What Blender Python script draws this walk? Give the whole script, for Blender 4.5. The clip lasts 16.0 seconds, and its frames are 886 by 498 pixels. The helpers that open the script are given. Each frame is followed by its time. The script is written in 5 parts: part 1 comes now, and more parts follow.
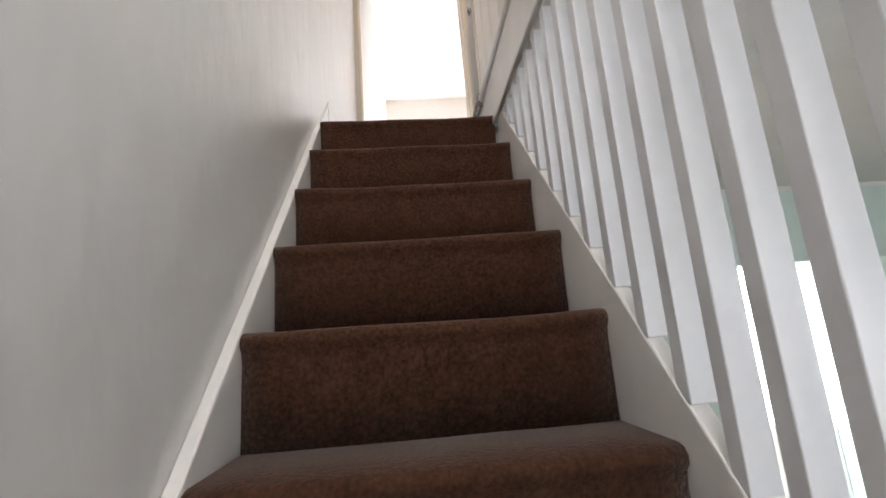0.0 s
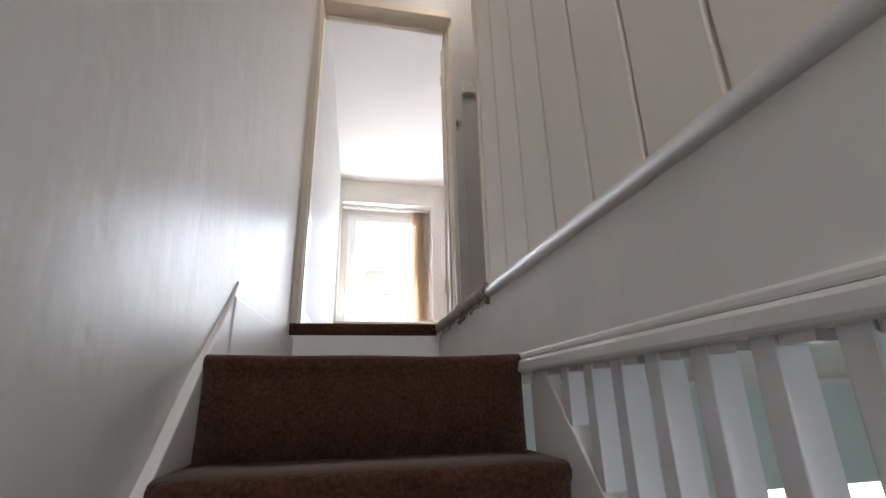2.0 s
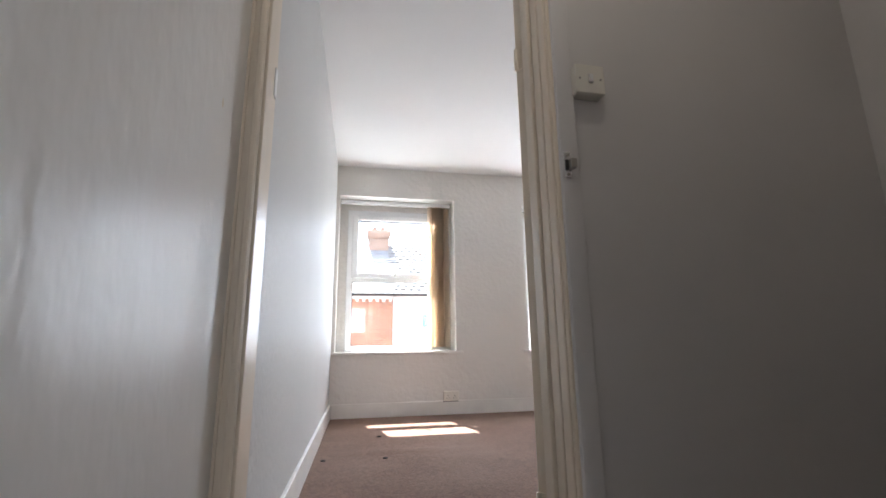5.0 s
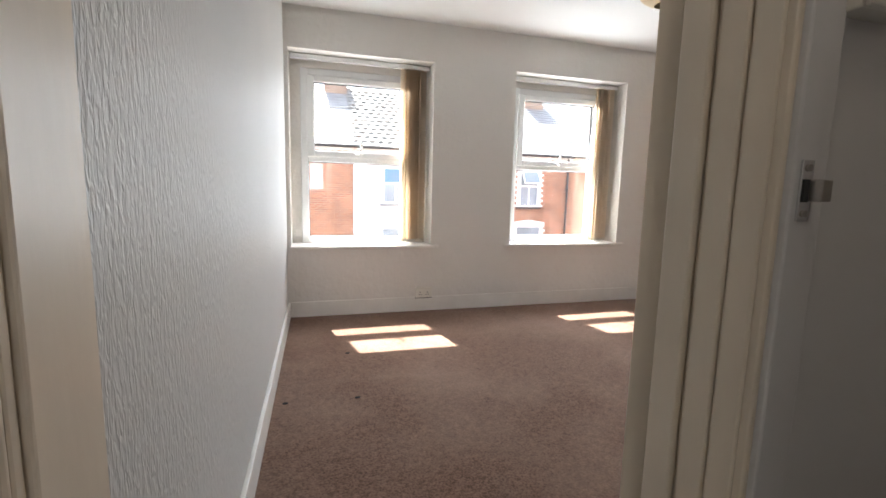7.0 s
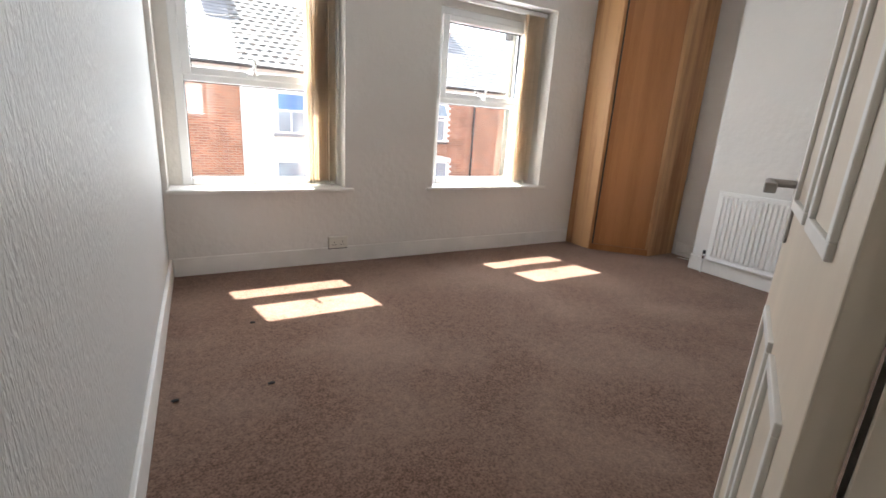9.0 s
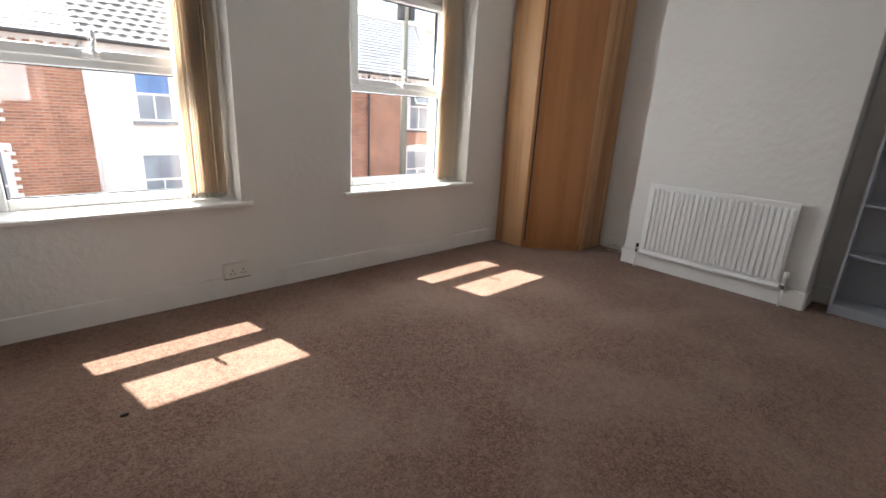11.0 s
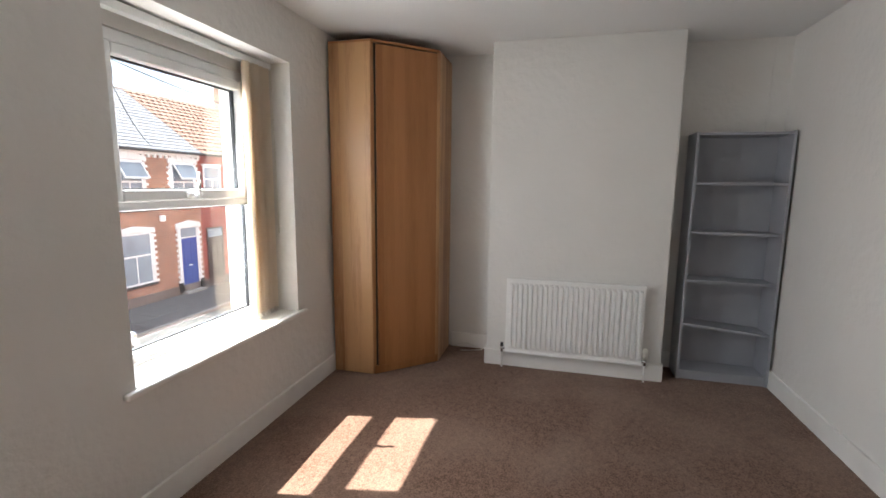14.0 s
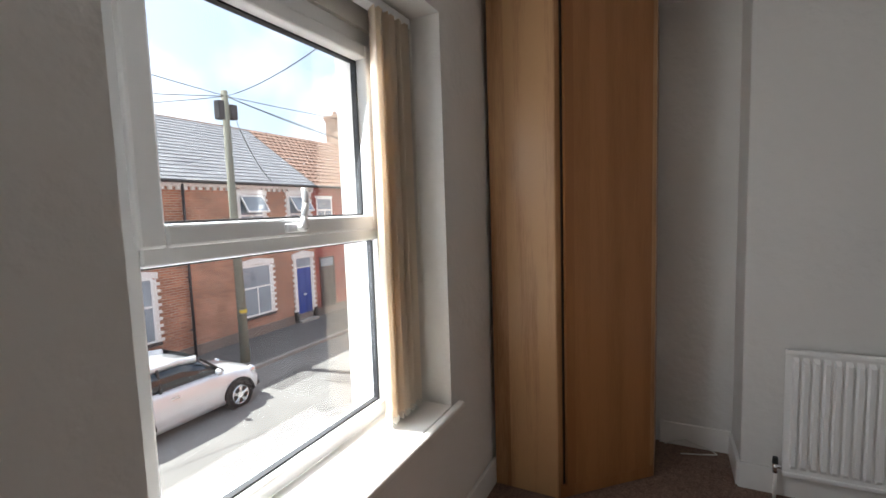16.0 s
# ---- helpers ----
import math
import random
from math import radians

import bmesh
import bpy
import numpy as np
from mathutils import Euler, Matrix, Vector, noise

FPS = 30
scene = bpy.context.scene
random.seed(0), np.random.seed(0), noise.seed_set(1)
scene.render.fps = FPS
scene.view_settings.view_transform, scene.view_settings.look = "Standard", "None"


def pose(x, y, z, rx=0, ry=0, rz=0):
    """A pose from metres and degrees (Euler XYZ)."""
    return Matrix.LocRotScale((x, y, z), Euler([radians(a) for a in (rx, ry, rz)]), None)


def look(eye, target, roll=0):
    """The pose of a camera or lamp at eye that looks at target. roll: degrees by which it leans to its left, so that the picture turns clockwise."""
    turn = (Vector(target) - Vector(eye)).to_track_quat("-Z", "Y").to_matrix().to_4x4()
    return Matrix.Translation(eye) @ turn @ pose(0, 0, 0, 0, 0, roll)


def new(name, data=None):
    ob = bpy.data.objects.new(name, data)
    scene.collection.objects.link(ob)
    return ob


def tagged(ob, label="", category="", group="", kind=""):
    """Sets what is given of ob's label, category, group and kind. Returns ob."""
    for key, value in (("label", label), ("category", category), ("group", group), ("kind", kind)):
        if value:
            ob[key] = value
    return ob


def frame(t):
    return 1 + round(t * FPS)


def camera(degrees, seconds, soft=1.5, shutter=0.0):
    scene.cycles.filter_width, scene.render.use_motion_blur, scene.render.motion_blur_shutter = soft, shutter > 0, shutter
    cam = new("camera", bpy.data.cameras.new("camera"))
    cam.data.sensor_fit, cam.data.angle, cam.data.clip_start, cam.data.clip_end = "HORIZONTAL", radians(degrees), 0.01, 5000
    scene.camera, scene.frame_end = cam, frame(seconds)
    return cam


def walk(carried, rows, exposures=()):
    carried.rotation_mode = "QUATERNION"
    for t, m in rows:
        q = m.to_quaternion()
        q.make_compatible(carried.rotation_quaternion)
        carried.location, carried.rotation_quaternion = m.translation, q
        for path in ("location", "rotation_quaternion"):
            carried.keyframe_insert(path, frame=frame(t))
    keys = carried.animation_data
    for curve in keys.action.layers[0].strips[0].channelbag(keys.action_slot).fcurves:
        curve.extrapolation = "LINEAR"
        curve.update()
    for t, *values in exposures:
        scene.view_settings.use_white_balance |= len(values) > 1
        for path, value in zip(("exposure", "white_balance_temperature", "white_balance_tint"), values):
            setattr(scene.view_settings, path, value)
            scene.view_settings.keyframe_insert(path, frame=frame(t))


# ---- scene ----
cam = camera(89.4, 16.0, soft=1.6)
PATH = [
    (0, (0.197, -2.685, -1.118), (0.350, -0.733, -0.712), -4.3),
    (0.5, (0.166, -2.545, -0.921), (0.492, -0.639, -0.412), -2.4),
    (0.7, (0.155, -2.484, -0.838), (0.500, -0.582, -0.325), -2.4),
    (1, (0.143, -2.397, -0.717), (0.532, -0.51, -0.18), -2.8),
    (1.5, (0.177, -2.229, -0.522), (0.609, -0.365, 0.06), -2.7),
    (2, (0.17, -2.061, -0.321), (0.567, -0.205, 0.31), -1.4),
    (2.5, (0.156, -1.85, -0.159), (0.549, 0.002, 0.486), -1.0),
    (3.2, (0.176, -1.65, 0.079), (0.54, 0.22, 0.688), -1.3),
    (5.3, (0.175, -0.899, 0.738), (0.573, 1.036, 1.051), -0.4),
    (5.5, (0.182, -0.83, 0.795), (0.593, 1.114, 1.018), -0.3),
    (6.2, (0.198, -0.601, 0.977), (0.623, 1.352, 1.032), 0.7),
    (6.5, (0.181, -0.485, 1.035), (0.733, 1.433, 0.909), 0.9),
    (7, (0.163, -0.391, 1.093), (0.731, 1.509, 0.832), 1.4),
    (7.5, (0.204, -0.288, 1.1), (0.801, 1.593, 0.776), 1.8),
    (8, (0.172, -0.172, 1.1), (0.873, 1.666, 0.738), 2.3),
    (8.6, (0.151, -0.044, 1.11), (1.02, 1.691, 0.626), 3.3),
    (10.8, (0.26, 0.568, 1.153), (1.516, 2.016, 0.585), 2.8),
    (11, (0.266, 0.646, 1.179), (1.577, 2.043, 0.604), 3.1),
    (11.5, (0.245, 0.789, 1.295), (1.683, 2.023, 0.657), 4.6),
    (12, (0.279, 0.886, 1.355), (1.789, 2.02, 0.697), 2.7),
    (12.5, (0.31, 1.138, 1.372), (1.893, 2.182, 0.735), 2.3),
    (13, (0.366, 1.371, 1.417), (2.093, 2.23, 0.888), 0.9),
    (13.5, (0.443, 1.629, 1.419), (2.31, 2.185, 0.966), 1.3),
    (14, (0.608, 1.848, 1.447), (2.525, 2.337, 1.16), 0.6),
    (14.5, (0.768, 2.058, 1.458), (2.736, 2.357, 1.269), 0.7),
    (15, (0.982, 2.333, 1.444), (2.962, 2.554, 1.27), -0.4),
    (15.5, (1.254, 2.527, 1.403), (3.188, 3.01, 1.24), -1.3),
    (16, (1.563, 2.697, 1.419), (3.341, 3.595, 1.242), -1.9),
]
walk(cam, [(t, look(eye, target, roll)) for t, eye, target, roll in PATH],
     exposures=[(0.0, 4.5, 6450, 13), (0.5, 3.85, 6400, 13), (1.0, 3.8, 6300, 14), (2.0, 3.65, 6200, 13), (3.2, 3.35, 6100, 12), (5.3, 3.05, 6000, 11), (6.2, 2.88, 6200, 10), (7.0, 2.83, 6350, 10), (8.6, 2.75, 6350, 10), (10.8, 2.3, 6300, 10), (12.0, 2.2, 6350, 10), (12.5, 2.2, 6400, 10), (13.0, 2.38, 6400, 10), (14.0, 2.3, 6400, 10), (15.0, 1.9, 6400, 10), (16.0, 1.45, 6300, 10)])

# ---- light ----
SUN_WAY = Vector((0.135, -0.660, -1.0)).normalized()
world = bpy.data.worlds.new("sky")
scene.world = world
world.use_nodes = True
wn = world.node_tree
sky = wn.nodes.new("ShaderNodeTexSky")
sky.sky_type = "NISHITA"
sky.sun_disc = False
sky.sun_elevation = radians(56)
sky.sun_rotation = radians(-11.6)
sky.air_density, sky.dust_density = 1.0, 3.5
# thin broken cloud over the blue
cloud = wn.nodes.new("ShaderNodeTexNoise")
cloud.inputs["Scale"].default_value, cloud.inputs["Detail"].default_value, cloud.inputs["Distortion"].default_value = 2.6, 7, 0.4
cloud_amount = wn.nodes.new("ShaderNodeMapRange")
cloud_amount.inputs[1].default_value, cloud_amount.inputs[2].default_value = 0.40, 0.66
cloud_amount.inputs[3].default_value, cloud_amount.inputs[4].default_value = 0.05, 0.85
wn.links.new(cloud.outputs[0], cloud_amount.inputs[0])
cloud_mix = wn.nodes.new("ShaderNodeMix")
cloud_mix.data_type = "RGBA"
cloud_mix.inputs["B"].default_value = (8.5, 8.6, 8.8, 1)
wn.links.new(cloud_amount.outputs[0], cloud_mix.inputs["Factor"])
wn.links.new(sky.outputs[0], cloud_mix.inputs["A"])
wn.links.new(cloud_mix.outputs["Result"], wn.nodes["Background"].inputs[0])
wn.nodes["Background"].inputs[1].default_value = 0.10
sun = new("sun", bpy.data.lights.new("sun", "SUN"))
sun.data.energy, sun.data.angle, sun.data.color = 5.0, radians(0.6), (1.0, 0.95, 0.87)
sun.matrix_world = SUN_WAY.to_track_quat("-Z", "Y").to_matrix().to_4x4()


def area_fill(x, y, z, w, h, watts, down=0.0, way=-1, tint=(0.90, 0.95, 1.0)):
    """Sky light in a window's opening, or added fill, shining into the room."""
    la = new("area_fill_light", bpy.data.lights.new("area_fill_light", "AREA"))
    la.data.shape, la.data.size, la.data.size_y = "RECTANGLE", w, h
    la.data.energy, la.data.color = watts, tint
    la.matrix_world = look((x, y, z), (x, y + way, z - down))
    return la


area_fill(0.611, 3.83, 1.32, 0.85, 1.3, 2.9, 0.25)
area_fill(2.585, 3.83, 1.32, 0.85, 1.3, 7.2, 0.25)
area_fill(4.05, 3.70, -1.33, 1.05, 1.3, 34)
# added fill, no windows: stair foot and over stairs, behind the walk's start
area_fill(2.6, -4.28, -1.3, 1.6, 1.2, 1.7, 0.0, 1)
area_fill(0.2, -4.28, 1.1, 0.6, 1.2, 3.0, 0.3, 1, (0.97, 0.97, 1.0))
# warm point lamp added to brighten the landing; its source is never seen
landing_fill = new("landing_fill_light", bpy.data.lights.new("landing_fill_light", "POINT"))
landing_fill.data.energy, landing_fill.data.color, landing_fill.data.shadow_soft_size = 0.42, (1.0, 0.88, 0.72), 0.03
landing_fill.location = (0.62, -0.42, 2.10)

# ---- materials ----


def mat(name, color, rough=0.6, metal=0.0, vary=0.08, scale=4.0, bump=0.0, bscale=60.0, spec=0.5, stretch=(1, 1, 1), coat=0.0, fine=0.0, bdist=0.004):
    """A painted or natural surface: base colour varied by two noises, with a fine relief."""
    m = bpy.data.materials.new(name)
    m.use_nodes = True
    n, l = m.node_tree.nodes, m.node_tree.links
    b = n["Principled BSDF"]
    b.inputs["Roughness"].default_value, b.inputs["Metallic"].default_value = rough, metal
    b.inputs["Specular IOR Level"].default_value = spec
    b.inputs["Coat Weight"].default_value = coat
    tc = n.new("ShaderNodeTexCoord")
    mp = n.new("ShaderNodeMapping")
    mp.inputs["Scale"].default_value = stretch
    l.new(tc.outputs["Object"], mp.inputs[0])
    n1 = n.new("ShaderNodeTexNoise")
    n1.inputs["Scale"].default_value, n1.inputs["Detail"].default_value = scale, 5
    n2 = n.new("ShaderNodeTexNoise")
    n2.inputs["Scale"].default_value, n2.inputs["Detail"].default_value = bscale, 3
    l.new(mp.outputs[0], n1.inputs["Vector"])
    l.new(mp.outputs[0], n2.inputs["Vector"])
    r = n.new("ShaderNodeMapRange")
    r.inputs[1].default_value, r.inputs[2].default_value = 0.3, 0.7
    r.inputs[3].default_value, r.inputs[4].default_value = 1 - vary, 1 + vary
    l.new(n1.outputs[0], r.inputs[0])
    r2 = n.new("ShaderNodeMapRange")
    r2.inputs[1].default_value, r2.inputs[2].default_value = 0.3, 0.7
    r2.inputs[3].default_value, r2.inputs[4].default_value = 1 - fine, 1 + fine
    l.new(n2.outputs[0], r2.inputs[0])
    mu = n.new("ShaderNodeMath")
    mu.operation = "MULTIPLY"
    l.new(r.outputs[0], mu.inputs[0])
    l.new(r2.outputs[0], mu.inputs[1])
    mix = n.new("ShaderNodeVectorMath")
    mix.operation = "SCALE"
    mix.inputs[0].default_value = color
    l.new(mu.outputs[0], mix.inputs["Scale"])
    l.new(mix.outputs[0], b.inputs["Base Color"])
    if bump:
        bp = n.new("ShaderNodeBump")
        bp.inputs["Strength"].default_value, bp.inputs["Distance"].default_value = bump, bdist
        l.new(n2.outputs[0], bp.inputs["Height"])
        l.new(bp.outputs[0], b.inputs["Normal"])
    return m


def wood_mat(name, dark, light, axis=2):
    """Straight-grained veneer in planks about 11 cm wide, each a little lighter or darker; grain runs upright."""
    m = mat(name, light, 0.38, vary=0.06, scale=2.0)
    n, l = m.node_tree.nodes, m.node_tree.links
    b = n["Principled BSDF"]
    tc = n.new("ShaderNodeTexCoord")
    mp = n.new("ShaderNodeMapping")
    mp.inputs["Scale"].default_value = [0.8 if i == axis else 11.0 for i in range(3)]
    l.new(tc.outputs["Object"], mp.inputs[0])
    a = n.new("ShaderNodeTexNoise")
    a.inputs["Scale"].default_value, a.inputs["Detail"].default_value = 1.0, 2
    f = n.new("ShaderNodeTexNoise")
    f.inputs["Scale"].default_value, f.inputs["Detail"].default_value = 13.0, 6
    l.new(mp.outputs[0], a.inputs["Vector"])
    l.new(mp.outputs[0], f.inputs["Vector"])
    sep = n.new("ShaderNodeSeparateXYZ")
    l.new(tc.outputs["Object"], sep.inputs[0])
    df = n.new("ShaderNodeMath")
    df.operation = "SUBTRACT"
    l.new(sep.outputs[0], df.inputs[0])
    l.new(sep.outputs[1], df.inputs[1])
    ml = n.new("ShaderNodeMath")
    ml.operation = "MULTIPLY"
    ml.inputs[1].default_value = 8.3
    l.new(df.outputs[0], ml.inputs[0])
    fl = n.new("ShaderNodeMath")
    fl.operation = "FLOOR"
    l.new(ml.outputs[0], fl.inputs[0])
    wh = n.new("ShaderNodeTexWhiteNoise")
    wh.noise_dimensions = "1D"
    l.new(fl.outputs[0], wh.inputs["W"])
    ad = n.new("ShaderNodeMath")
    ad.operation = "MULTIPLY_ADD"
    ad.inputs[1].default_value = 0.40
    l.new(f.outputs[0], ad.inputs[0])
    l.new(a.outputs[0], ad.inputs[2])
    ad2 = n.new("ShaderNodeMath")
    ad2.operation = "MULTIPLY_ADD"
    ad2.inputs[1].default_value = 0.34
    l.new(wh.outputs["Value"], ad2.inputs[0])
    l.new(ad.outputs[0], ad2.inputs[2])
    cr = n.new("ShaderNodeValToRGB")
    cr.color_ramp.elements[0].position, cr.color_ramp.elements[1].position = 0.60, 1.0
    cr.color_ramp.elements[0].color, cr.color_ramp.elements[1].color = (*dark, 1), (*light, 1)
    l.new(ad2.outputs[0], cr.inputs[0])
    l.new(cr.outputs[0], b.inputs["Base Color"])
    return m


def brick_mat(name, c1, c2, mortar):
    m = bpy.data.materials.new(name)
    m.use_nodes = True
    n, l = m.node_tree.nodes, m.node_tree.links
    b = n["Principled BSDF"]
    b.inputs["Roughness"].default_value = 0.9
    tc = n.new("ShaderNodeTexCoord")
    sep = n.new("ShaderNodeSeparateXYZ")
    com = n.new("ShaderNodeCombineXYZ")
    ad = n.new("ShaderNodeMath")
    l.new(tc.outputs["Object"], sep.inputs[0])
    l.new(sep.outputs[0], ad.inputs[0])
    l.new(sep.outputs[1], ad.inputs[1])
    l.new(ad.outputs[0], com.inputs[0])
    l.new(sep.outputs[2], com.inputs[1])
    br = n.new("ShaderNodeTexBrick")
    br.inputs["Scale"].default_value = 1.0
    br.inputs["Brick Width"].default_value, br.inputs["Row Height"].default_value = 0.225, 0.075
    br.inputs["Mortar Size"].default_value, br.inputs["Bias"].default_value = 0.011, -0.1
    br.inputs["Color1"].default_value, br.inputs["Color2"].default_value, br.inputs["Mortar"].default_value = (*c1, 1), (*c2, 1), (*mortar, 1)
    l.new(com.outputs[0], br.inputs["Vector"])
    no = n.new("ShaderNodeTexNoise")
    no.inputs["Scale"].default_value, no.inputs["Detail"].default_value = 1.3, 6
    l.new(tc.outputs["Object"], no.inputs["Vector"])
    mr = n.new("ShaderNodeMapRange")
    mr.inputs[1].default_value, mr.inputs[2].default_value, mr.inputs[3].default_value, mr.inputs[4].default_value = 0.3, 0.7, 0.75, 1.2
    l.new(no.outputs[0], mr.inputs[0])
    sc = n.new("ShaderNodeVectorMath")
    sc.operation = "SCALE"
    l.new(br.outputs["Color"], sc.inputs[0])
    l.new(mr.outputs[0], sc.inputs["Scale"])
    l.new(sc.outputs[0], b.inputs["Base Color"])
    bp = n.new("ShaderNodeBump")
    bp.inputs["Strength"].default_value, bp.inputs["Distance"].default_value = 0.6, 0.01
    bp.invert = True
    l.new(br.outputs["Fac"], bp.inputs["Height"])
    l.new(bp.outputs[0], b.inputs["Normal"])
    return m


def carpet_mat(name, c_low, c_high, worn):
    """Cut-pile carpet: tufts, mottling and broad trodden patches."""
    m = bpy.data.materials.new(name)
    m.use_nodes = True
    n, l = m.node_tree.nodes, m.node_tree.links
    b = n["Principled BSDF"]
    b.inputs["Roughness"].default_value, b.inputs["Specular IOR Level"].default_value = 1.0, 0.1
    b.inputs["Sheen Weight"].default_value, b.inputs["Sheen Roughness"].default_value = 0.2, 0.45
    b.inputs["Sheen Tint"].default_value = (1.0, 0.86, 0.76, 1)
    tc = n.new("ShaderNodeTexCoord")
    tuft = n.new("ShaderNodeTexNoise")
    tuft.inputs["Scale"].default_value, tuft.inputs["Detail"].default_value = 120.0, 3
    mot = n.new("ShaderNodeTexNoise")
    mot.inputs["Scale"].default_value, mot.inputs["Detail"].default_value = 28.0, 4
    big = n.new("ShaderNodeTexNoise")
    big.inputs["Scale"].default_value, big.inputs["Detail"].default_value, big.inputs["Distortion"].default_value = 1.6, 8, 0.3
    for k in (tuft, mot, big):
        l.new(tc.outputs["Object"], k.inputs["Vector"])
    mul = n.new("ShaderNodeMath")
    mul.operation = "MULTIPLY_ADD"
    mul.inputs[1].default_value = 0.36
    l.new(mot.outputs[0], mul.inputs[0])
    l.new(tuft.outputs[0], mul.inputs[2])
    cr = n.new("ShaderNodeValToRGB")
    cr.color_ramp.elements[0].position, cr.color_ramp.elements[1].position = 0.45, 0.92
    cr.color_ramp.elements[0].color, cr.color_ramp.elements[1].color = (*c_low, 1), (*c_high, 1)
    l.new(mul.outputs[0], cr.inputs[0])
    mr = n.new("ShaderNodeMapRange")
    mr.inputs[1].default_value, mr.inputs[2].default_value, mr.inputs[3].default_value, mr.inputs[4].default_value = 0.42, 0.70, 0.0, 0.48
    l.new(big.outputs[0], mr.inputs[0])
    mx = n.new("ShaderNodeMix")
    mx.data_type = "RGBA"
    l.new(mr.outputs[0], mx.inputs["Factor"])
    l.new(cr.outputs[0], mx.inputs["A"])
    mx.inputs["B"].default_value = (*worn, 1)
    l.new(mx.outputs["Result"], b.inputs["Base Color"])
    bp = n.new("ShaderNodeBump")
    bp.inputs["Strength"].default_value, bp.inputs["Distance"].default_value = 0.65, 0.005
    l.new(mul.outputs[0], bp.inputs["Height"])
    l.new(bp.outputs[0], b.inputs["Normal"])
    return m


def glass_mat(name, tint=(0.97, 0.99, 0.99), share=0.93):
    """Thin clear pane: mostly passes straight on, with a mirror share that grows at grazing angles."""
    m = bpy.data.materials.new(name)
    m.use_nodes = True
    n, l = m.node_tree.nodes, m.node_tree.links
    n.remove(n["Principled BSDF"])
    t = n.new("ShaderNodeBsdfTransparent")
    t.inputs[0].default_value = (*tint, 1)
    g = n.new("ShaderNodeBsdfGlossy")
    g.inputs["Roughness"].default_value = 0.01
    lw = n.new("ShaderNodeLayerWeight")
    pw = n.new("ShaderNodeMath")
    pw.operation = "POWER"
    pw.inputs[1].default_value = 4.0
    l.new(lw.outputs["Facing"], pw.inputs[0])
    f = n.new("ShaderNodeMath")
    f.operation = "MULTIPLY_ADD"
    f.inputs[1].default_value, f.inputs[2].default_value = 0.7, 0.06
    l.new(pw.outputs[0], f.inputs[0])
    mx = n.new("ShaderNodeMixShader")
    l.new(f.outputs[0], mx.inputs[0])
    l.new(t.outputs[0], mx.inputs[1])
    l.new(g.outputs[0], mx.inputs[2])
    l.new(mx.outputs[0], n["Material Output"].inputs[0])
    return m


M = {}
M["wall"] = mat("wall_emulsion", (0.75, 0.725, 0.685), 0.7, vary=0.03, scale=1.5, bump=0.8, bscale=20, spec=0.3, bdist=0.008)
M["ceiling"] = mat("ceiling_emulsion", (0.78, 0.775, 0.76), 0.8, vary=0.02, scale=1.2, bump=0.15, bscale=25, spec=0.2)
M["gloss_wall"] = mat("stair_wall_silk_paint", (0.76, 0.738, 0.705), 0.34, spec=0.32, vary=0.03, scale=2.0, bump=0.6, bscale=13, stretch=(1, 1.0, 0.45), bdist=0.010)
M["landing_wall"] = mat("landing_wall_paint", (0.63, 0.61, 0.60), 0.32, vary=0.03, scale=2, bump=0.2, bscale=20)
M["boards"] = mat("cream_board_paint", (0.82, 0.765, 0.685), 0.38, vary=0.04, scale=3, bump=0.15, bscale=18, stretch=(1, 1, 0.3))
M["trim"] = mat("white_gloss_woodwork", (0.80, 0.775, 0.735), 0.42, vary=0.05, scale=6, bump=0.12, bscale=30)
M["cream_trim"] = mat("aged_cream_gloss", (0.70, 0.61, 0.49), 0.35, vary=0.07, scale=7, bump=0.2, bscale=25, stretch=(1, 1, 0.3))
M["spindle"] = mat("spindle_paint", (0.74, 0.74, 0.74), 0.4, vary=0.04, scale=6)
M["mint"] = mat("mint_wall_paint", (0.62, 0.72, 0.66), 0.6, vary=0.03)
M["carpet"] = carpet_mat("brown_pile_carpet", (0.075, 0.040, 0.028), (0.255, 0.155, 0.112), (0.290, 0.205, 0.160))
M["stair_carpet"] = carpet_mat("dark_brown_stair_carpet", (0.034, 0.015, 0.009), (0.105, 0.047, 0.026), (0.072, 0.032, 0.018))
M["grey_carpet"] = carpet_mat("worn_landing_carpet", (0.16, 0.13, 0.12), (0.42, 0.37, 0.34), (0.26, 0.22, 0.20))
M["upvc"] = mat("white_upvc", (0.82, 0.83, 0.83), 0.28, vary=0.015, scale=5)
M["seal"] = mat("black_rubber_seal", (0.02, 0.02, 0.022), 0.6)
M["glass"] = glass_mat("window_glass")
M["blind"] = mat("beige_blind_fabric", (0.80, 0.72, 0.62), 0.85, vary=0.06, scale=3, bump=0.4, bscale=260, stretch=(1, 1, 0.2), spec=0.1)
bn, bk = M["blind"].node_tree.nodes, M["blind"].node_tree.links
tr = bn.new("ShaderNodeBsdfTranslucent")
tr.inputs[0].default_value = (0.95, 0.88, 0.79, 1)
bx = bn.new("ShaderNodeMixShader")
bx.inputs[0].default_value = 0.65
bk.new(bn["Principled BSDF"].outputs[0], bx.inputs[1])
bk.new(tr.outputs[0], bx.inputs[2])
bk.new(bx.outputs[0], bn["Material Output"].inputs[0])
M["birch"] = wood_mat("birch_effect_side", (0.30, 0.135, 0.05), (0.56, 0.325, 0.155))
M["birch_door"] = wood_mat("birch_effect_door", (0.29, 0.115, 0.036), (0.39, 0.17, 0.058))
M["grey_shelf"] = mat("grey_painted_shelf", (0.33, 0.335, 0.36), 0.55, vary=0.05, scale=5, bump=0.08, bscale=40)
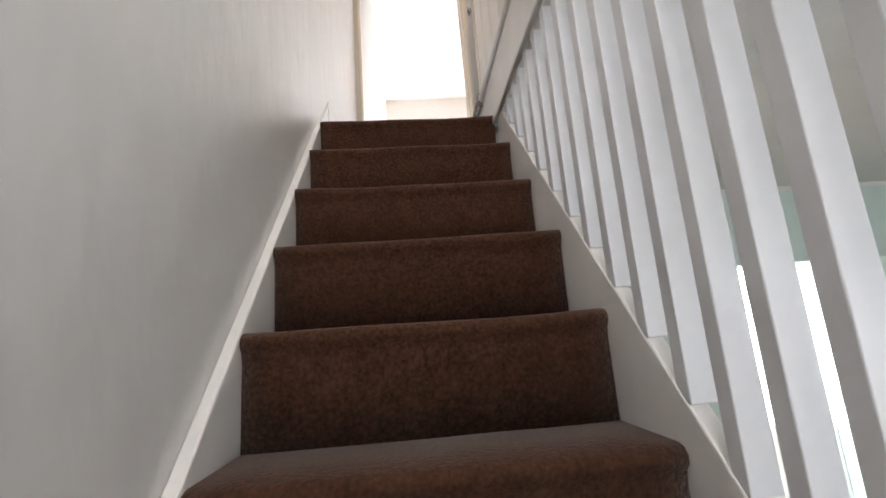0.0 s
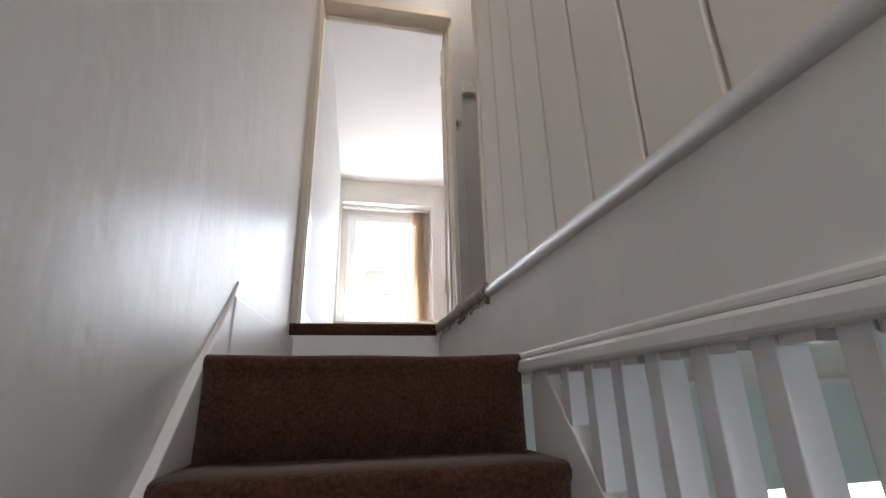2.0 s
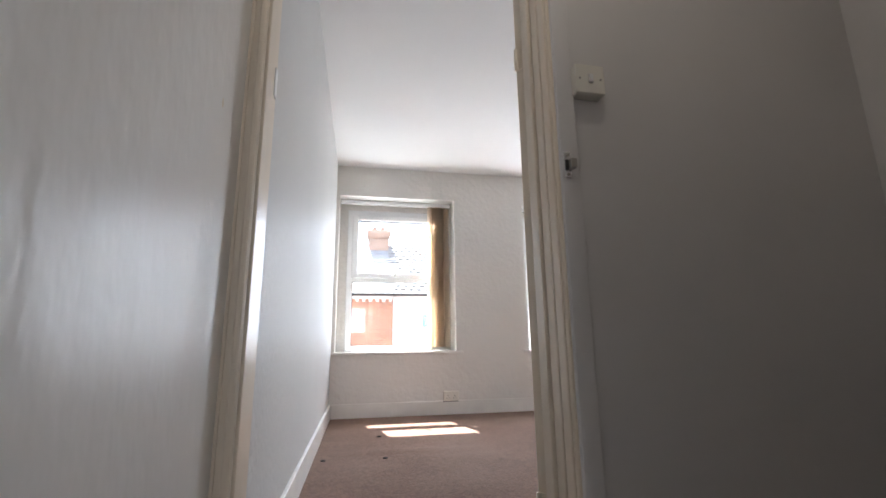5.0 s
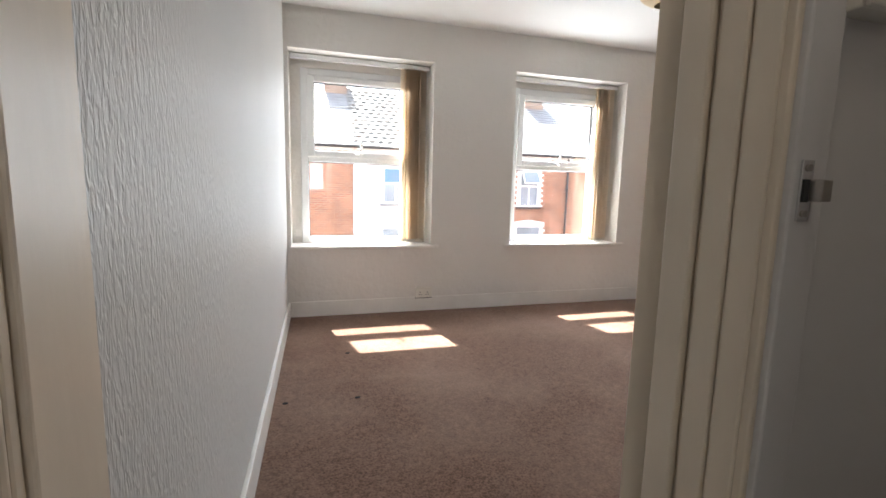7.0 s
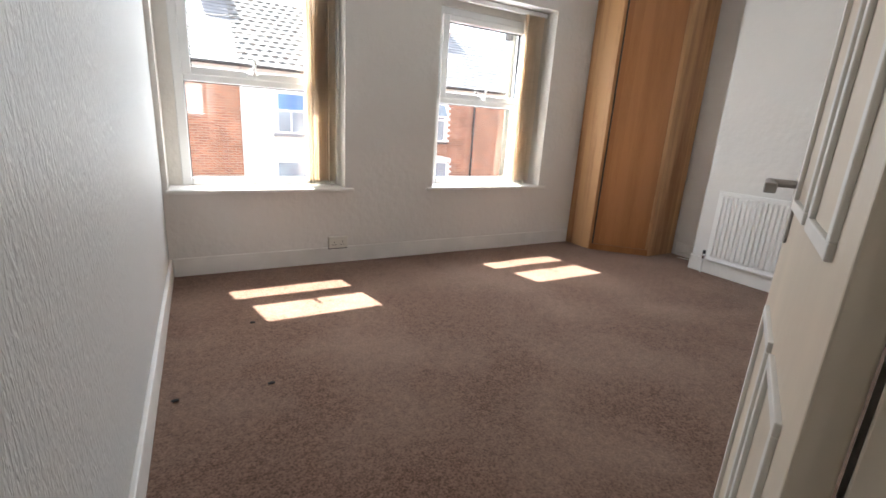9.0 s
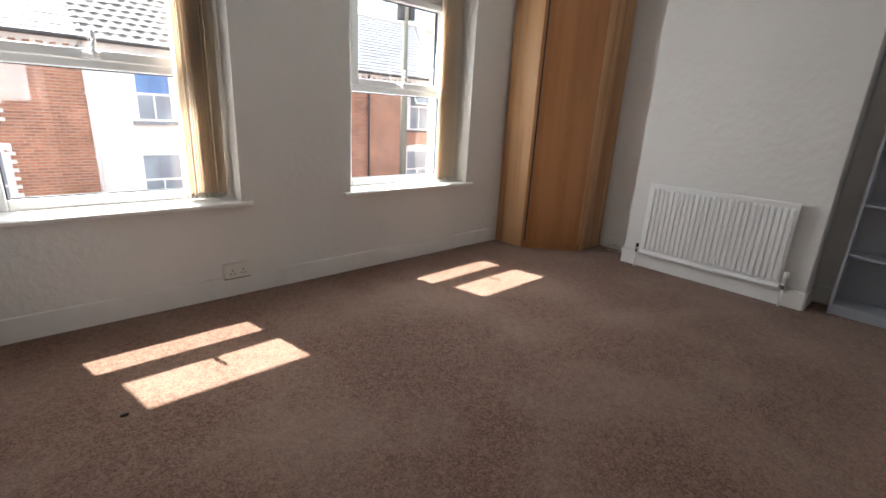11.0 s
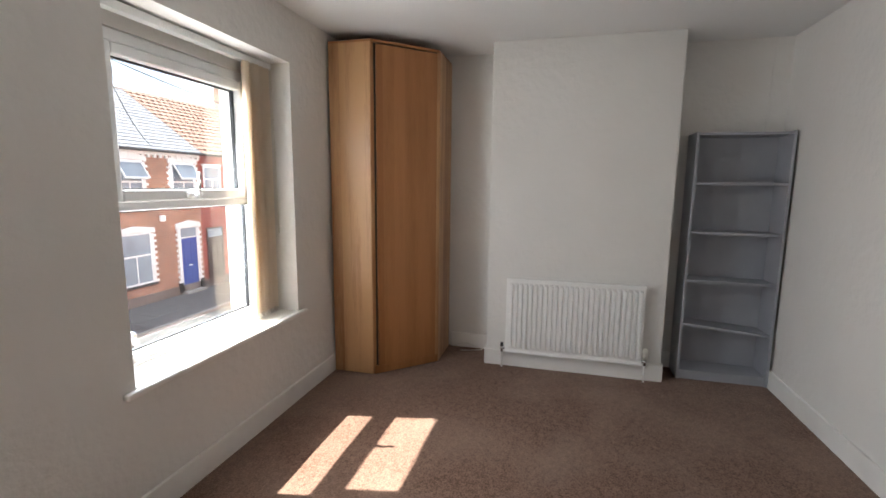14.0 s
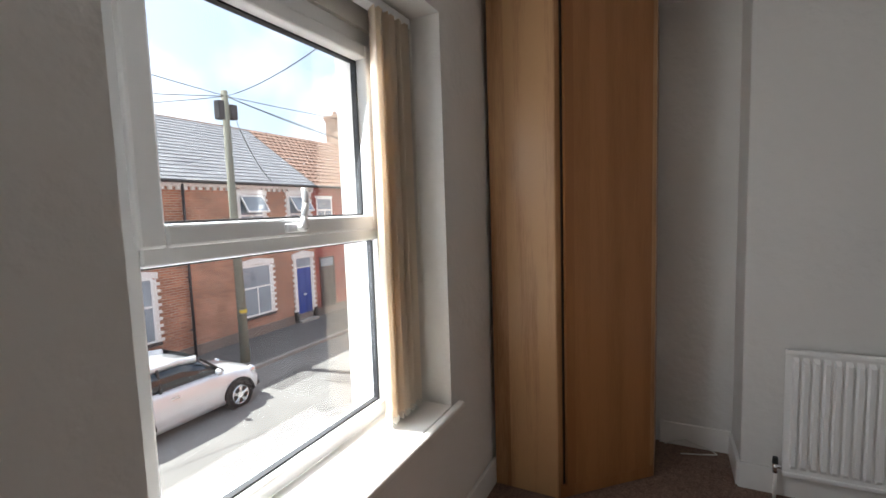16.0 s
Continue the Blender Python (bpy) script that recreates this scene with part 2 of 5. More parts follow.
M["radiator"] = mat("white_radiator_enamel", (0.87, 0.86, 0.83), 0.3, vary=0.015)
M["chrome"] = mat("chrome", (0.75, 0.75, 0.76), 0.18, 1.0, vary=0.03)
M["dull_metal"] = mat("dull_steel", (0.42, 0.39, 0.36), 0.4, 1.0, vary=0.15, scale=20)
M["black"] = mat("black_parts_and_gap_shade", (0.02, 0.02, 0.02), 0.45)
M["switch"] = mat("aged_white_plastic", (0.74, 0.71, 0.64), 0.35, vary=0.03)
M["brick"] = brick_mat("red_brick", (0.46, 0.19, 0.105), (0.28, 0.105, 0.062), (0.42, 0.33, 0.26))
M["redpaint"] = brick_mat("painted_red_brick", (0.36, 0.10, 0.075), (0.33, 0.09, 0.07), (0.27, 0.09, 0.07))
M["render"] = mat("pale_render", (0.76, 0.76, 0.73), 0.9, vary=0.05, scale=1.2, bump=0.3, bscale=40, fine=0.03)
M["white_stone"] = mat("white_painted_stone", (0.78, 0.77, 0.75), 0.7, vary=0.05, scale=3)
M["slate"] = mat("grey_slate", (0.23, 0.235, 0.25), 0.55, vary=0.25, scale=5, bump=0.3, bscale=14, fine=0.12)
M["tile"] = mat("brown_concrete_tile", (0.25, 0.155, 0.115), 0.85, vary=0.2, scale=6, bump=0.3, bscale=30, fine=0.1)
M["grey_tile"] = mat("grey_concrete_tile", (0.21, 0.205, 0.20), 0.85, vary=0.25, scale=6, bump=0.3, bscale=30, fine=0.12)
M["old_brick"] = brick_mat("weathered_chimney_brick", (0.37, 0.25, 0.19), (0.29, 0.18, 0.13), (0.36, 0.31, 0.26))
M["asphalt"] = mat("worn_asphalt", (0.18, 0.178, 0.172), 0.9, vary=0.15, scale=0.7, bump=0.5, bscale=70, fine=0.15)
M["paving"] = mat("grey_paving", (0.115, 0.112, 0.11), 0.9, vary=0.15, scale=2, bump=0.3, bscale=40, fine=0.1)
M["kerb"] = mat("kerb_stone", (0.28, 0.27, 0.25), 0.85, vary=0.15, scale=4, bump=0.3, bscale=40)
M["pipe"] = mat("dark_cast_iron_pipe", (0.05, 0.045, 0.045), 0.5, vary=0.2)
M["blue_door"] = mat("blue_gloss_door", (0.02, 0.055, 0.30), 0.3, vary=0.05)
M["dark_door"] = mat("dark_brown_door", (0.05, 0.035, 0.03), 0.4, vary=0.1)
M["pane"] = mat("dark_house_pane", (0.26, 0.31, 0.36), 0.12, vary=0.3, scale=1.5, spec=0.35)
M["blue_curtain"] = mat("blue_blind_behind_pane", (0.08, 0.22, 0.48), 0.1, vary=0.1, spec=0.7)
M["shade"] = mat("cream_paper_shade", (0.75, 0.62, 0.42), 0.9, vary=0.04)
M["silver"] = mat("silver_car_paint", (0.62, 0.65, 0.68), 0.28, 0.35, vary=0.02, coat=0.6)
M["redcar"] = mat("red_car_paint", (0.55, 0.02, 0.025), 0.28, 0.0, vary=0.02, coat=0.6)
M["tyre"] = mat("tyre_rubber", (0.02, 0.02, 0.021), 0.8)
M["carglass"] = mat("dark_car_glass", (0.015, 0.02, 0.025), 0.05, vary=0.1, spec=0.8)
M["pole"] = mat("weathered_pole_wood", (0.20, 0.20, 0.16), 0.85, vary=0.2, scale=3, stretch=(1, 1, 0.1))
M["stone_plinth"] = brick_mat("rough_stone_plinth", (0.20, 0.15, 0.13), (0.14, 0.11, 0.10), (0.22, 0.2, 0.18))
M["cable"] = mat("cable_plastic", (0.7, 0.68, 0.62), 0.5)
M["dark_cable"] = mat("dark_cable_plastic", (0.05, 0.05, 0.05), 0.6)


def wallpaper():
    """Blown-vinyl wallpaper painted white: slanting raised strokes over the whole wall."""
    m = mat("embossed_wallpaper", (0.61, 0.61, 0.595), 0.55, vary=0.02, scale=2, spec=0.3)
    n, l = m.node_tree.nodes, m.node_tree.links
    tc = n.new("ShaderNodeTexCoord")
    mp = n.new("ShaderNodeMapping")
    mp.inputs["Rotation"].default_value = (radians(14), 0, 0)
    mp.inputs["Scale"].default_value = (90, 105, 30)
    l.new(tc.outputs["Object"], mp.inputs[0])
    no = n.new("ShaderNodeTexNoise")
    no.inputs["Scale"].default_value, no.inputs["Detail"].default_value, no.inputs["Distortion"].default_value = 1.0, 1.5, 0.8
    l.new(mp.outputs[0], no.inputs["Vector"])
    bp = n.new("ShaderNodeBump")
    bp.inputs["Strength"].default_value, bp.inputs["Distance"].default_value = 0.9, 0.005
    l.new(no.outputs[0], bp.inputs["Height"])
    l.new(bp.outputs[0], n["Principled BSDF"].inputs["Normal"])
    return m


M["paper"] = wallpaper()

# ---- building helpers ----


def box(bm, x0, y0, z0, x1, y1, z1, bevel=0.0, seg=2):
    r = bmesh.ops.create_cube(bm, size=1.0)
    vs = r["verts"]
    bmesh.ops.scale(bm, vec=(x1 - x0, y1 - y0, z1 - z0), verts=vs)
    bmesh.ops.translate(bm, vec=((x0 + x1) / 2, (y0 + y1) / 2, (z0 + z1) / 2), verts=vs)
    if bevel:
        es = list({e for v in vs for e in v.link_edges})
        bmesh.ops.bevel(bm, geom=es, offset=bevel, segments=seg, profile=0.5, affect="EDGES")
    return vs


def tube(bm, a, b, r1, r2=None, seg=12):
    a, b = Vector(a), Vector(b)
    d = b - a
    m = Matrix.Translation((a + b) / 2) @ d.to_track_quat("Z", "Y").to_matrix().to_4x4()
    return bmesh.ops.create_cone(bm, cap_ends=True, segments=seg, radius1=r1, radius2=r1 if r2 is None else r2, depth=d.length, matrix=m)["verts"]


def prism(bm, pts, axis, lo, hi, bevel=0.0):
    """A polygon of pairs pushed along an axis from lo to hi."""
    def at(p, v):
        return {"x": (v, p[0], p[1]), "y": (p[0], v, p[1]), "z": (p[0], p[1], v)}[axis]
    a = [bm.verts.new(at(p, lo)) for p in pts]
    b = [bm.verts.new(at(p, hi)) for p in pts]
    k = len(pts)
    fs = [bm.faces.new(a), bm.faces.new(b[::-1])]
    for i in range(k):
        fs.append(bm.faces.new((a[i], b[i], b[(i + 1) % k], a[(i + 1) % k])))
    bmesh.ops.recalc_face_normals(bm, faces=fs)
    if bevel:
        es = list({e for f in fs for e in f.edges})
        bmesh.ops.bevel(bm, geom=es, offset=bevel, segments=2, profile=0.5, affect="EDGES")


def link(name, bm, material, smooth=False):
    me = bpy.data.meshes.new(name)
    bm.to_mesh(me)
    bm.free()
    for m in (material if isinstance(material, (list, tuple)) else [material]):
        me.materials.append(m)
    if smooth:
        me.polygons.foreach_set("use_smooth", [True] * len(me.polygons))
    return new(name, me)


def part(name, bm, material, parent, label="", smooth=False):
    ob = link(name, bm, material, smooth)
    ob.parent = parent
    if label:
        tagged(ob, label)
    return ob


def thing(name, label, category, group="", kind="", at=(0, 0, 0)):
    e = new(name)
    e.empty_display_size = 0.1
    e.location = at
    return tagged(e, label, category, group, kind)


def bpart(name, material, parent, *dims, bevel=0.003, label=""):
    bm = bmesh.new()
    box(bm, *dims, bevel=bevel)
    return part(name, bm, material, parent, label)


def solid(name, material, boxes, label, category, bevel=0.0):
    bm = bmesh.new()
    for d in boxes:
        box(bm, *d, bevel=bevel)
    return tagged(link(name, bm, material), label, category, kind="structure")


def wall_with_holes(name, material, x0, x1, y0, y1, z0, z1, holes, label, category="wall"):
    """A wall along x with rectangular holes (x0, x1, z0, z1), as butted blocks in one mesh."""
    xs = sorted({x0, x1, *[h[0] for h in holes], *[h[1] for h in holes]})
    bm = bmesh.new()
    for a, b in zip(xs, xs[1:]):
        cut = sorted((h[2], h[3]) for h in holes if h[0] <= a and h[1] >= b)
        z = z0
        for lo, hi in cut:
            if lo > z:
                box(bm, a, y0, z, b, y1, lo)
            z = hi
        if z < z1:
            box(bm, a, y0, z, b, y1, z1)
    bmesh.ops.remove_doubles(bm, verts=bm.verts, dist=0.0005)
    return tagged(link(name, bm, material), label, category, kind="structure")

# ---- bedroom shell ----
YW, XB, XC, H = 3.50, 4.11, 4.43, 2.50     # window wall, chimney breast, alcove back, ceiling
GF = -2.73                                  # ground floor
W1, W2 = (0.012, 1.21), (1.985, 3.184)
ZS, ZT = 0.60, 2.18

wall_with_holes("wall_north", M["wall"], -0.30, 4.70, YW, 3.80, GF, 2.9,
                [(W1[0], W1[1], ZS - 0.03, ZT), (W2[0], W2[1], ZS - 0.03, ZT), (3.5, 4.6, -2.0, -0.65)],
                "off-white painted window wall with two deep window openings")
bm = bmesh.new()
prism(bm, [(-0.30, 0.12), (-0.075, 0.12), (-0.020, YW), (-0.30, YW)], "z", -0.30, H)
tagged(link("wall_west", bm, M["paper"]), "white painted embossed wallpaper wall of the bedroom", "wall", kind="structure")
solid("wall_east", M["wall"], [(XC, 0.29, -0.30, 4.70, YW, 2.9)], "off-white painted alcove wall behind the wardrobe and bookcase", "wall")
solid("chimney_breast", M["wall"], [(XB, 1.05, 0.0, XC, 2.365, H)], "off-white plastered chimney breast behind the radiator", "chimney breast", bevel=0.006)
solid("wall_south", M["wall"], [(0.70, 0.012, 0.0, 0.80, 0.150, H), (0.80, 0.012, 0.0, 1.5, 0.188, H), (1.5, 0.012, 0.0, 4.70, 0.29, H)], "off-white painted bedroom wall beside the doorway", "wall")
solid("wall_over_door", M["wall"], [(-0.13, 0.012, 1.85, 0.70, 0.118, H)], "painted wall over the bedroom doorway", "wall")
bm = bmesh.new()
bmesh.ops.create_grid(bm, x_segments=90, y_segments=66, size=0.5)
bmesh.ops.scale(bm, vec=(4.57, 3.55, 1), verts=bm.verts)
bmesh.ops.translate(bm, vec=(2.16, 1.74, 0.0), verts=bm.verts)
for v in bm.verts:
    x, y = v.co.x, v.co.y
    # worn ridges of loose carpet
    v.co.z = -0.004 + 0.003 * noise.noise((x * 2, y * 2, 0)) + 0.012 * math.exp(-((y - 2.05 - 0.02 * math.sin(x * 5)) / 0.030) ** 2) * max(0, 1 - abs(x - 0.6) / 0.7)
tagged(link("floor", bm, M["carpet"], True), "worn brown pile carpet with ripples and stains", "carpet", kind="structure")
solid("floor_slab", M["wall"], [(-0.30, 0.0, -0.30, 4.70, 3.55, -0.03)], "bedroom floor structure under the carpet", "floor")
solid("ceiling", M["ceiling"], [(-0.30, 0.012, H, 4.70, YW, 2.9)], "flat white painted bedroom ceiling", "ceiling")


def skirting(name, pts, height=0.125, thick=0.018):
    """Skirting with a rounded top edge along straight runs (x0, y0, x1, y1, normal x, normal y)."""
    root = thing(name, "white gloss painted skirting board, scuffed", "skirting board", kind="structure")
    for x0, y0, x1, y1, nx, ny in pts:
        bm = bmesh.new()
        box(bm, min(x0, x1, x0 + nx * thick, x1 + nx * thick), min(y0, y1, y0 + ny * thick, y1 + ny * thick), -0.02,
            max(x0, x1, x0 + nx * thick, x1 + nx * thick), max(y0, y1, y0 + ny * thick, y1 + ny * thick), height, bevel=0.005)
        part("skirting_length", bm, M["trim"], root)
    return root


baseboard = skirting("baseboard", [(0.0, YW, 3.66, YW, 0, -1), (XC, 2.37, XC, 2.73, -1, 0), (XC, 0.31, XC, 1.05, -1, 0),
                       (1.5, 0.29, XC, 0.29, 0, 1), (XB, 1.04, XB, 2.375, -1, 0), (XB, 2.365, XC - 0.02, 2.365, 0, 1), (XB, 1.05, XC - 0.02, 1.05, 0, -1)])

bm = bmesh.new()
prism(bm, [(-0.074, 0.13), (-0.056, 0.13), (-0.003, YW - 0.019), (-0.021, YW - 0.019)], "z", -0.02, 0.125, bevel=0.004)
part("skirting_length", bm, M["trim"], baseboard)


# ---- windows ----
def bedroom_window(name, x0, x1, blind_x0, blind_x1):
    gy = 3.76
    root = thing(name, "white plastic window with top-hung opening light above a fixed pane", "window", "bedroom windows", "structure", (0, 0, 0))
    f0, f1, w = 3.72, 3.79, 0.062
    fx0, fx1 = x0 + 0.085, x1 - 0.10
    gx0, gx1 = fx0 + w, fx1 - w
    head, bar0, bar1 = 2.035, 1.31, 1.36
    # plastered returns and head beside the frame
    rv = bmesh.new()
    for d in ((x0 + 0.001, f0 + 0.022, ZS, fx0, 3.799, ZT - 0.001), (fx1, f0 + 0.022, ZS, x1 - 0.001, 3.799, ZT - 0.001), (fx0, f0 - 0.012, head + 0.055, fx1, 3.799, ZT - 0.001)):
        box(rv, *d)
    part("plaster_return", rv, M["wall"], root, "off-white plaster return beside the window frame")
    fr = bmesh.new()
    for d in ((fx0, f0, ZS, gx0, f1, head + 0.055), (gx1, f0, ZS, fx1, f1, head + 0.055), (gx0, f0, ZS, gx1, f1, ZS + 0.055),
              (gx0, f0, head, gx1, f1, head + 0.055), (gx0, f0, bar0, gx1, f1, bar1)):
        box(fr, *d, bevel=0.007)
    part("window_frame", fr, M["upvc"], root)
    sa = bmesh.new()
    s0, s1, t = f0 - 0.018, f1 - 0.02, 0.050
    zb, zt = 1.352, head - 0.004
    for d in ((gx0 - 0.012, s0, zb, gx0 + t, s1, zt), (gx1 - t, s0, zb, gx1 + 0.012, s1, zt), (gx0 + t, s0, zb, gx1 - t, s1, zb + t + 0.004), (gx0 + t, s0, zt - t, gx1 - t, s1, zt)):
        box(sa, *d, bevel=0.008)
    sash = part("opening_sash", sa, M["upvc"], root)
    se = bmesh.new()
    lights = ((gx0 + t, zb + t + 0.004, gx1 - t, zt - t), (gx0, ZS + 0.055, gx1, bar0))
    for a, b, c, d in lights:
        for q in ((a, gy - 0.012, b, a + 0.006, gy + 0.012, d), (c - 0.006, gy - 0.012, b, c, gy + 0.012, d), (a + 0.006, gy - 0.012, b, c - 0.006, gy + 0.012, b + 0.006), (a + 0.006, gy - 0.012, d - 0.006, c - 0.006, gy + 0.012, d)):
            box(se, *q)
    part("rubber_seal", se, M["seal"], root, "black rubber glazing seal")
    for a, b, c, d in lights:
        g = bmesh.new()
        box(g, a + 0.006, gy - 0.002, b + 0.006, c - 0.006, gy + 0.002, d - 0.006)
        p = part("pane", g, M["glass"], root, "clear glass pane")
        p.visible_shadow = False
    # lever handle
    hx = (gx0 + gx1) / 2
    hb = bmesh.new()
    box(hb, hx - 0.05, s0 - 0.012, zb + 0.012, hx + 0.03, s0 + 0.002, zb + 0.040, bevel=0.005)
    tube(hb, (hx, s0 - 0.035, zb + 0.026), (hx, s0, zb + 0.026), 0.011)
    lever = [(hx, zb + 0.026, 0.012), (hx - 0.004, zb + 0.06, 0.010), (hx + 0.006, zb + 0.10, 0.010), (hx + 0.002, zb + 0.145, 0.009)]
    for (ax, az, ar), (bx, bz, br) in zip(lever, lever[1:]):
        tube(hb, (ax, s0 - 0.036, az), (bx, s0 - 0.036, bz), ar, br)
    part("window_handle", hb, M["upvc"], sash, "white lever handle standing upright", True)
    # sill board with rounded nose, and projecting ears
    si = bmesh.new()
    box(si, x0 + 0.002, YW - 0.002, ZS - 0.028, x1 - 0.002, f0 + 0.002, ZS, bevel=0.0)
    box(si, max(x0 - 0.065, 0.002), YW - 0.035, ZS - 0.028, x1 + 0.065, YW - 0.002, ZS, bevel=0.009, seg=3)
    part("window_sill", si, M["trim"], root, "white gloss painted sill board with sunlit top")
    # vertical blind: head rail and gathered slats
    bl = thing("vertical_blind", "beige fabric vertical blind drawn together at the window", "blind", "vertical blinds")
    bpart("head_rail", M["upvc"], bl, x0 + 0.012, 3.622, ZT - 0.045, x1 - 0.012, 3.668, ZT - 0.008, label="white aluminium head rail")
    n = 14
    rnd = random.Random(int(x0 * 100))
    for i in range(n):
        u = blind_x0 + (blind_x1 - blind_x0) * (i + 0.5) / n
        b = bmesh.new()
        ang = radians(62 + rnd.uniform(-13, 13))
        hw = 0.043
        cols = []
        for k in range(5):
            s = (k / 4 - 0.5) * 2 * hw
            bow = 0.006 * (1 - (k / 2 - 1) ** 2)
            cols.append((s * math.cos(ang) - bow * math.sin(ang), s * math.sin(ang) + bow * math.cos(ang)))
        for side in (0, 0.0012):
            lo = [b.verts.new((u + cx + side, 3.645 + cy, ZS + 0.035)) for cx, cy in cols]
            hi = [b.verts.new((u + cx + side + rnd.uniform(-.0005, .0005), 3.645 + cy, ZT - 0.045)) for cx, cy in cols]
            for k in range(4):
                b.faces.new((lo[k], lo[k + 1], hi[k + 1], hi[k]))
        slat = part("slat", b, M["blind"], bl, smooth=True)
        wb = bmesh.new()
        wv = box(wb, -0.040, -0.002, 0, 0.040, 0.004, 0.028, bevel=0.001)
        bmesh.ops.transform(wb, matrix=Matrix.Translation((u, 3.645, ZS + 0.012)) @ Matrix.Rotation(ang, 4, "Z"), verts=wb.verts)
        part("weight", wb, M["switch"], slat, "white plastic bottom weight")
    ch = bmesh.new()
    tube(ch, (x1 - 0.02, 3.625, ZT - 0.05), (x1 - 0.012, 3.615, 1.15), 0.002, seg=6)
    tube(ch, (x1 - 0.03, 3.615, ZT - 0.05), (x1 - 0.018, 3.605, 1.15), 0.002, seg=6)
    tube(ch, (x1 - 0.015, 3.615, 1.12), (x1 - 0.015, 3.615, 1.155), 0.006, seg=8)
    part("pull_cord", ch, M["switch"], bl, "white pull cord")
    return root


bedroom_window("window_1", W1[0], W1[1], 0.955, 1.165)
bedroom_window("window_2", W2[0], W2[1], 2.93, 3.14)


# ---- doorway and door ----
def doorway():
    root = thing("door_frame", "aged cream gloss painted door lining and architraves", "door frame", kind="structure")
    part_boxes = [("lining", (-0.148, 0.0, 0.0, -0.040, 0.118, 1.85)), ("lining", (0.682, 0.0, 0.0, 0.70, 0.150, 1.85)), ("lining", (-0.040, 0.0, 1.832, 0.682, 0.118, 1.85)),
                  ("door_stop", (0.668, 0.103, 0.0, 0.682, 0.153, 1.832)), ("lining_edge", (0.677, 0.012, 0.0, 0.684, 0.050, 1.832)), ("lining_edge", (0.675, 0.054, 0.0, 0.684, 0.096, 1.832)), ("door_stop", (-0.040, 0.085, 1.822, 0.668, 0.116, 1.832))]
    for nm, d in part_boxes:
        bpart(nm, M["cream_trim"], root, *d, bevel=0.003)
    for x0, x1, s in ((-0.086, -0.046, 1),):
        bm = bmesh.new()
        box(bm, x0, -0.018, 0.0, x1, -0.001, 1.885, bevel=0.004)
        xa = x1 - 0.016
        box(bm, xa, -0.028, 0.0, xa + 0.016, -0.016, 1.845, bevel=0.005)
        box(bm, x0, -0.024, 0.0, x0 + 0.012, -0.016, 1.885, bevel=0.004)
        part("architrave", bm, M["cream_trim"], root)
    bm = bmesh.new()
    box(bm, -0.046, -0.018, 1.822, 0.686, -0.001, 1.885, bevel=0.004)
    box(bm, -0.046, -0.028, 1.822, 0.686, -0.016, 1.844, bevel=0.004)
    part("architrave", bm, M["cream_trim"], root)
    bpart("batten", M["landing_wall"], root, 0.69, -0.010, 0.0, 0.742, 0.010, 1.84, bevel=0.003, label="grey painted edge batten")
    return root


doorway()


def panel_door():
    """Bedroom door swung wide into the room; its hinge edge faces the doorway."""
    d = thing("door_1", "white painted bedroom door standing open against the wall", "door", kind="structure")
    m = Matrix.Translation((0.673, 0.180, 0.0)) @ Matrix.Rotation(math.atan2(0.455, 0.885), 4, "Z")
    wd, th, ht = 0.665, 0.038, 1.775
    leaf = bmesh.new()
    box(leaf, 0, -th / 2, 0.012, wd, th / 2, ht, bevel=0.003)
    p = part("leaf", leaf, M["cream_trim"], d)
    for z0, z1 in ((0.22, 0.80), (1.0, 1.62)):
        for x0, x1 in ((0.09, 0.31), (0.36, 0.58)):
            for sy in (-1, 1):
                b = bmesh.new()
                y0, y1 = (th / 2 - 0.001, th / 2 + 0.008) if sy > 0 else (-th / 2 - 0.008, -th / 2 + 0.001)
                for q in ((x0, z0, x1, z0 + 0.02), (x0, z1 - 0.02, x1, z1), (x0, z0 + 0.02, x0 + 0.02, z1 - 0.02), (x1 - 0.02, z0 + 0.02, x1, z1 - 0.02)):
                    box(b, q[0], y0, q[1], q[2], y1, q[3], bevel=0.002)
                part("panel_moulding", b, M["trim"], p)
    for sy in (-1, 1):
        b = bmesh.new()
        y = sy * th / 2
        box(b, wd - 0.075, min(y, y + sy * 0.006), 0.93, wd - 0.035, max(y, y + sy * 0.006), 1.09, bevel=0.002)
        tube(b, (wd - 0.055, y, 1.045), (wd - 0.055, y + sy * 0.05, 1.045), 0.008)
        tube(b, (wd - 0.05, y + sy * 0.05, 1.045), (wd - 0.16, y + sy * 0.052, 1.043), 0.009, 0.007)
        box(b, wd - 0.175, min(y + sy * 0.042, y + sy * 0.062), 1.033, wd - 0.15, max(y + sy * 0.042, y + sy * 0.062), 1.052, bevel=0.003)
        part("lever_handle", b, M["dull_metal"], p, "tarnished metal lever handle on a long backplate")
    for z in (0.2, 1.5):
        b = bmesh.new()
        tube(b, (-0.006, 0.012, z), (-0.006, 0.012, z + 0.075), 0.006)
        box(b, -0.003, -0.012, z, 0.0005, 0.014, z + 0.075)
        part("hinge", b, M["cream_trim"], p, "painted steel butt hinge")
    d.matrix_world = m
    return d


panel_door()


